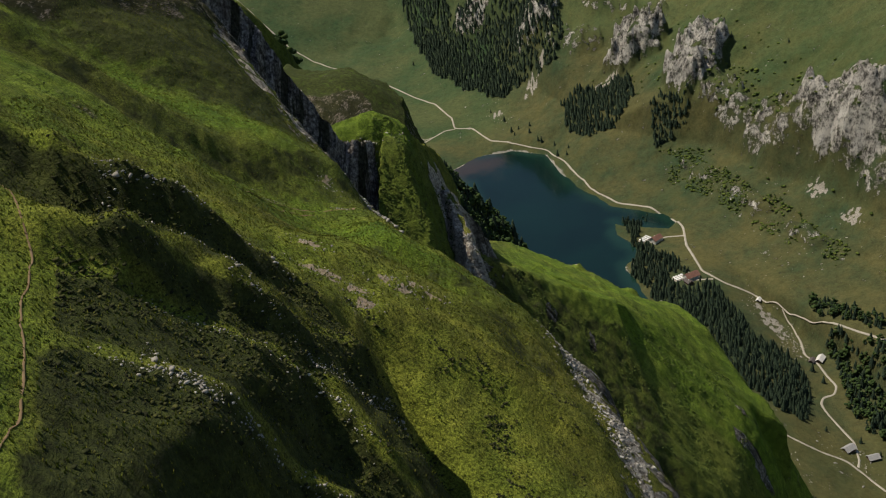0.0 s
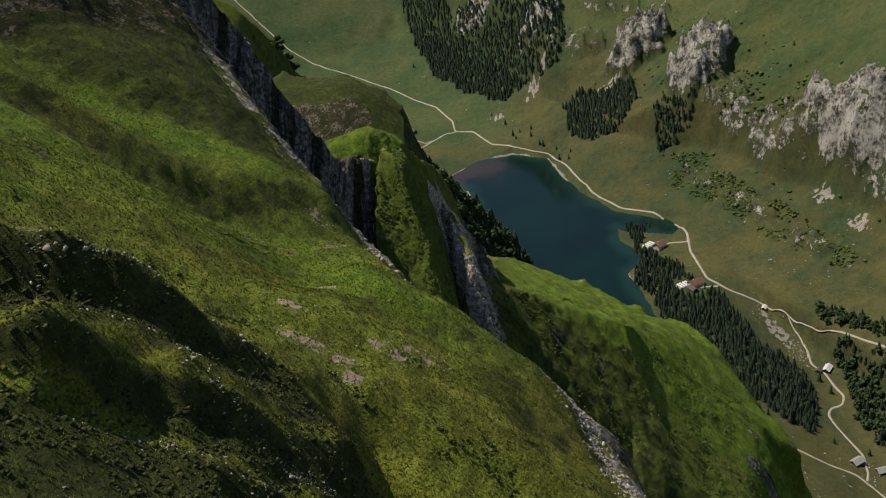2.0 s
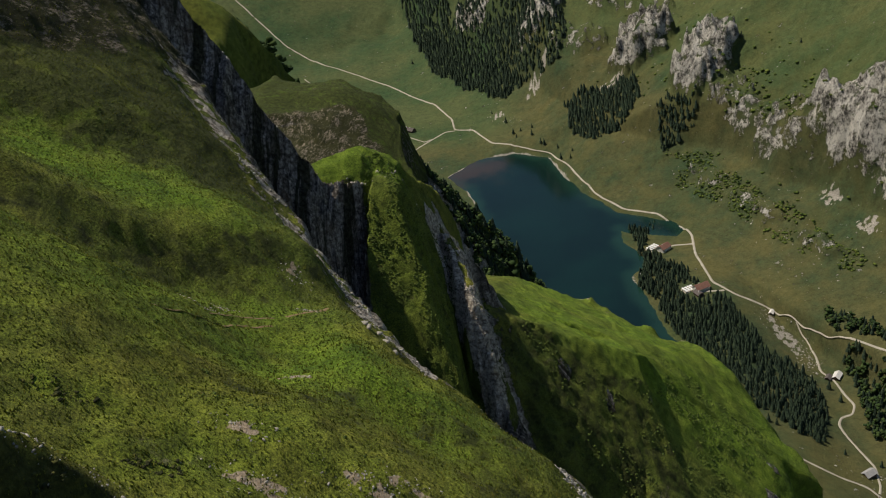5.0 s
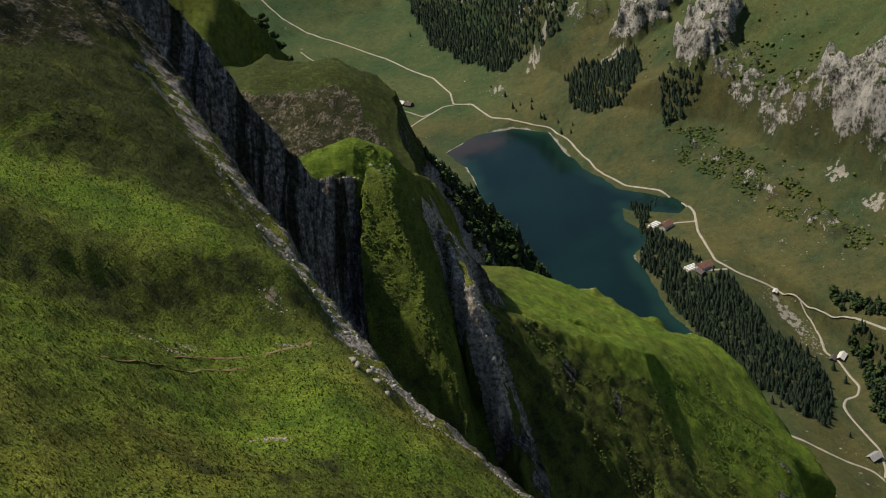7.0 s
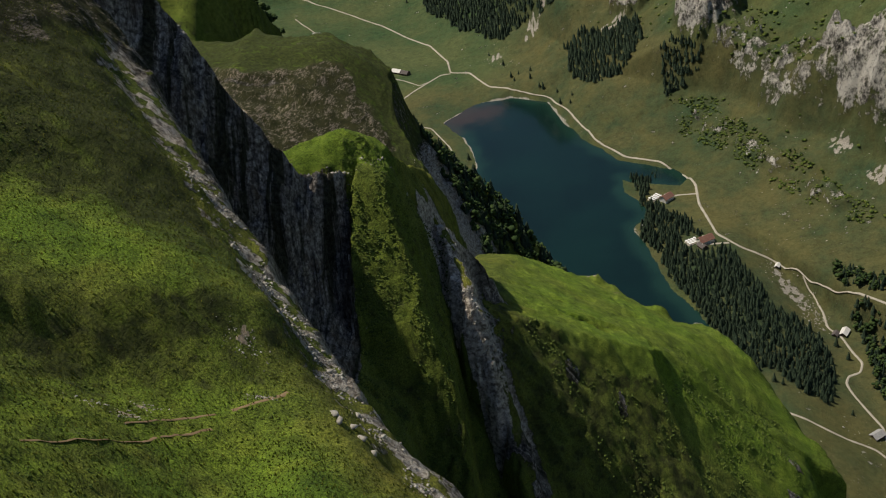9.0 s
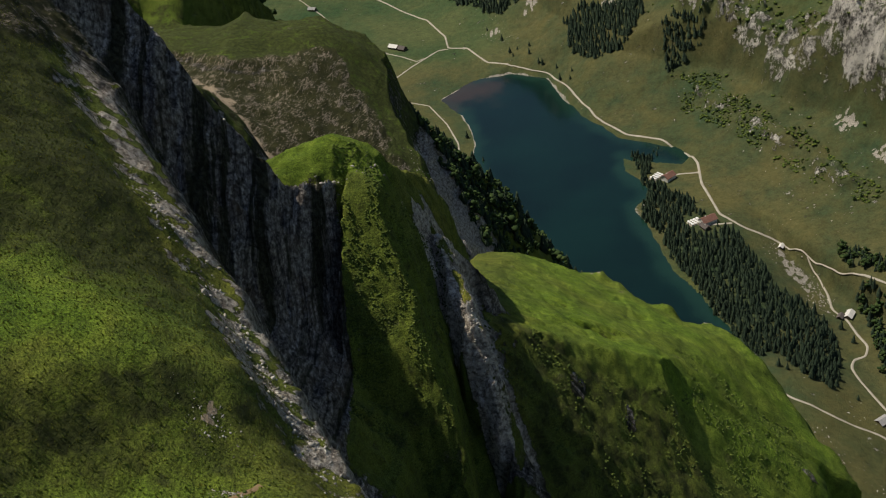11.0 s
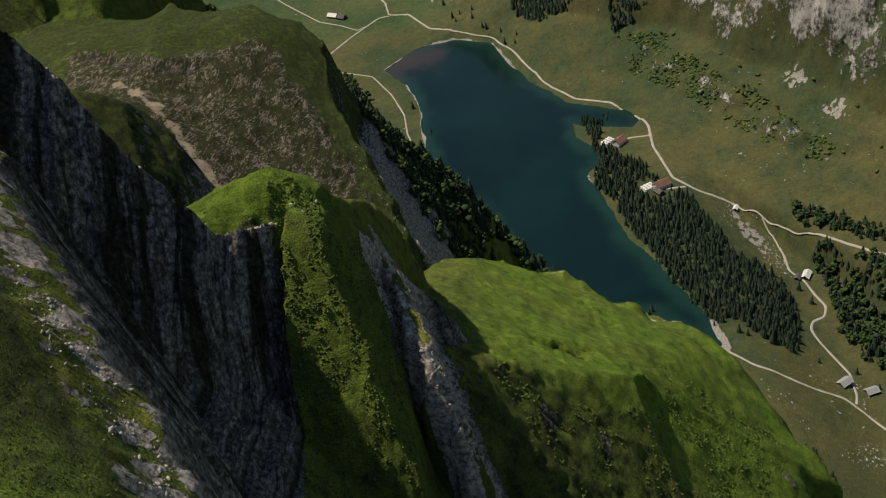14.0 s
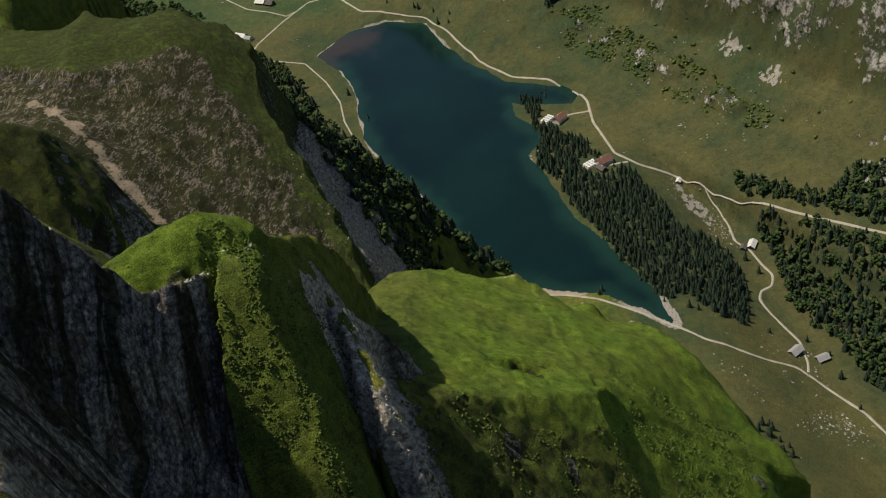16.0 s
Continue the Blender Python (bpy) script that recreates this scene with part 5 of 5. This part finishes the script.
scatter("alpine_shrubs", BUSHES, xy, rng.uniform(0.3, 1.0, len(xy)), SHRUB, "green bushes on the front of the knoll", "shrubs", 0.05)
xy = np.concatenate([on_near_slope(46000, -80, 20, 55, 215, 15), on_near_slope(26000, -120, -20, 215, 340, 16)])
scatter("grass_tufts", TUFTS, xy, rng.uniform(0.14, 0.42, len(xy)), TUFT, "coarse grass tufts on the steep slope", "grass", 0.0)


# ---- houses ----
def box(bm, x0, x1, y0, y1, z0, z1):
    v = [bm.verts.new(p) for p in ((x0, y0, z0), (x1, y0, z0), (x1, y1, z0), (x0, y1, z0), (x0, y0, z1), (x1, y0, z1), (x1, y1, z1), (x0, y1, z1))]
    for q in ((3, 2, 1, 0), (4, 5, 6, 7), (0, 1, 5, 4), (1, 2, 6, 5), (2, 3, 7, 6), (3, 0, 4, 7)):
        bm.faces.new([v[i] for i in q])


def house(name, x, y, turn, long, wide, eaves, wall, roof_mat, label, category, windows=4, chimney=True):
    """A gabled building: walls with gables, a thick overhanging roof, windows and a door."""
    root = new(name)
    root.location, root.rotation_euler[2] = (x, y, float(ground_z(x, y)) - 0.4), radians(turn)
    a, b, rise = long / 2, wide / 2, wide * 0.34
    bm = bmesh.new()
    v = [bm.verts.new(p) for p in ((-a, -b, -2), (a, -b, -2), (a, b, -2), (-a, b, -2), (-a, -b, eaves), (a, -b, eaves), (a, b, eaves), (-a, b, eaves), (-a, 0, eaves + rise), (a, 0, eaves + rise))]
    for q in ((0, 1, 5, 4), (2, 3, 7, 6), (1, 2, 6, 9, 5), (3, 0, 4, 8, 7), (3, 2, 1, 0)):
        bm.faces.new([v[i] for i in q])
    part("wall", bm, wall, root)
    over, t = 0.9, 0.3
    k = rise / b
    for s, kind in ((1, "roof"), (-1, "roof")):
        bm = bmesh.new()
        rows = [(0, eaves + rise), (s * (b + over), eaves - k * over)]
        pts = [(xx, yy, zz + dz) for dz in (0.04, t) for yy, zz in rows for xx in (-a - over, a + over)]
        w = [bm.verts.new(p) for p in pts]
        for q in ((0, 1, 3, 2), (4, 6, 7, 5), (0, 4, 5, 1), (2, 3, 7, 6), (0, 2, 6, 4), (1, 5, 7, 3)):
            bm.faces.new([w[i] for i in q])
        bmesh.ops.recalc_face_normals(bm, faces=bm.faces)
        part(kind, bm, roof_mat, root)
    for i in range(windows):
        px = -a + long * (i + 0.7) / (windows + 0.4)
        for s in (1, -1):
            bm = bmesh.new()
            box(bm, px - 0.55, px + 0.55, s * b - 0.06, s * b + 0.06, 1.0, 2.2)
            win = part("window", bm, TIMBER, root)
            bm = bmesh.new()
            box(bm, px - 0.45, px + 0.45, s * b - 0.08, s * b + 0.08, 1.1, 2.1)
            part("pane", bm, GLASS, win)
    bm = bmesh.new()
    box(bm, a - 0.05, a + 0.07, -0.6, 0.6, 0, 2.1)
    part("door", bm, TIMBER, root)
    if chimney:
        bm = bmesh.new()
        box(bm, -a * 0.3 - 0.4, -a * 0.3 + 0.4, 0.4, 1.2, eaves + rise * 0.4, eaves + rise + 1.0)
        part("chimney", bm, PLASTER, root)
    return tagged(root, label, category)


house("inn", 199, 1359, 40, 17, 12, 6, PLASTER, TILE_RED, "lakeside inn with a red-brown tiled roof", "inn", 5)
house("inn", 228, 1236, 25, 20, 13, 6, PLASTER, TILE_RED, "inn among spruces with a red-brown roof", "inn", 6)
house("annex", 222, 1224, 115, 12, 8, 4, TIMBER, DARK_ROOF, "small timber annex beside the inn", "annex", 3)
house("barn", -222, 1962, -35, 20, 12, 4.5, TIMBER, SHEET_ROOF, "timber barn with a pale sheet roof", "barn", 3, False)
house("farmhouse", -205, 1948, -35, 15, 12, 4.5, TIMBER, DARK_ROOF, "dark timber farmhouse beside a lane", "farmhouse", 4)
house("barn", -256, 1838, -40, 22, 11, 4.5, TIMBER, SHEET_ROOF, "long barn with a pale sheet roof", "barn", 3, False)
house("farmhouse", -243, 1822, -40, 13, 10, 4.5, PLASTER, SHINGLE, "farmhouse with a grey roof by the road", "farmhouse", 4)
house("barn", -411, 2206, -20, 17, 10, 4, TIMBER, SHINGLE, "lone barn on the valley meadow", "barn", 2, False)
house("hut", 357, 1068, 55, 13, 8, 3.5, TIMBER, SHEET_ROOF, "alpine hut with a pale roof by the track", "hut", 3, False)
house("shed", 346, 1066, 55, 8, 6, 3, TIMBER, DARK_ROOF, "dark timber shed next to the hut", "shed", 1, False)
house("hut", 333, 889, 30, 13, 9, 3.5, TIMBER, SHINGLE, "timber alpine hut with grey shingle roof", "hut", 3, False)
house("hut", 356, 877, 12, 12, 8, 3.5, TIMBER, SHINGLE, "low timber hut with grey shingle roof", "hut", 3, False)
house("shed", 312, 1196, 60, 8, 5, 3, TIMBER, SHEET_ROOF, "small shed by the rock outcrop", "shed", 1, False)
house("boathouse", 158, 1297, 20, 7, 5, 2.6, TIMBER, SHINGLE, "small boathouse at the wooded shore", "boathouse", 1, False)


def parasol():
    root = new("parasol")
    bm = bmesh.new()
    bmesh.ops.create_cone(bm, cap_ends=True, segments=6, radius1=0.05, radius2=0.05, depth=2.6, matrix=Matrix.Translation((0, 0, 1.3)))
    part("pole", bm, TIMBER, root)
    bm = bmesh.new()
    bmesh.ops.create_cone(bm, cap_ends=True, segments=8, radius1=2.0, radius2=0.1, depth=0.8, matrix=Matrix.Translation((0, 0, 2.7)))
    part("canopy", bm, CLOTH, root)
    return tagged(root, "open white parasol on the inn terrace", "parasol", "parasols on the inn terraces")


def terrace(name, x, y, turn, w, d):
    bm = bmesh.new()
    box(bm, -w / 2, w / 2, -d / 2, d / 2, -2, 0.5)
    me = bpy.data.meshes.new(name)
    bm.to_mesh(me)
    bm.free()
    me.materials.append(GRAVEL)
    ob = new(name, me)
    ob.location, ob.rotation_euler[2] = (x, y, float(ground_z(x, y))), radians(turn)
    return tagged(ob, "paved inn terrace above the lake", "terrace")


first = parasol()
placed = 0
for tx, ty, tt, w, d in ((184, 1368, 40, 20, 12), (212, 1240, 25, 18, 13)):
    terrace("terrace", tx, ty, tt, w, d)
    m = Matrix.Translation((tx, ty, float(ground_z(tx, ty)) + 0.5)) @ Matrix.Rotation(radians(tt), 4, "Z")
    for i in range(4):
        for j in range(3):
            at = m @ Matrix.Translation(((i - 1.5) * w / 4.2, (j - 1) * d / 3.2, 0))
            if placed:
                copy_thing(first, at)
            else:
                first.matrix_basis = at
            placed += 1
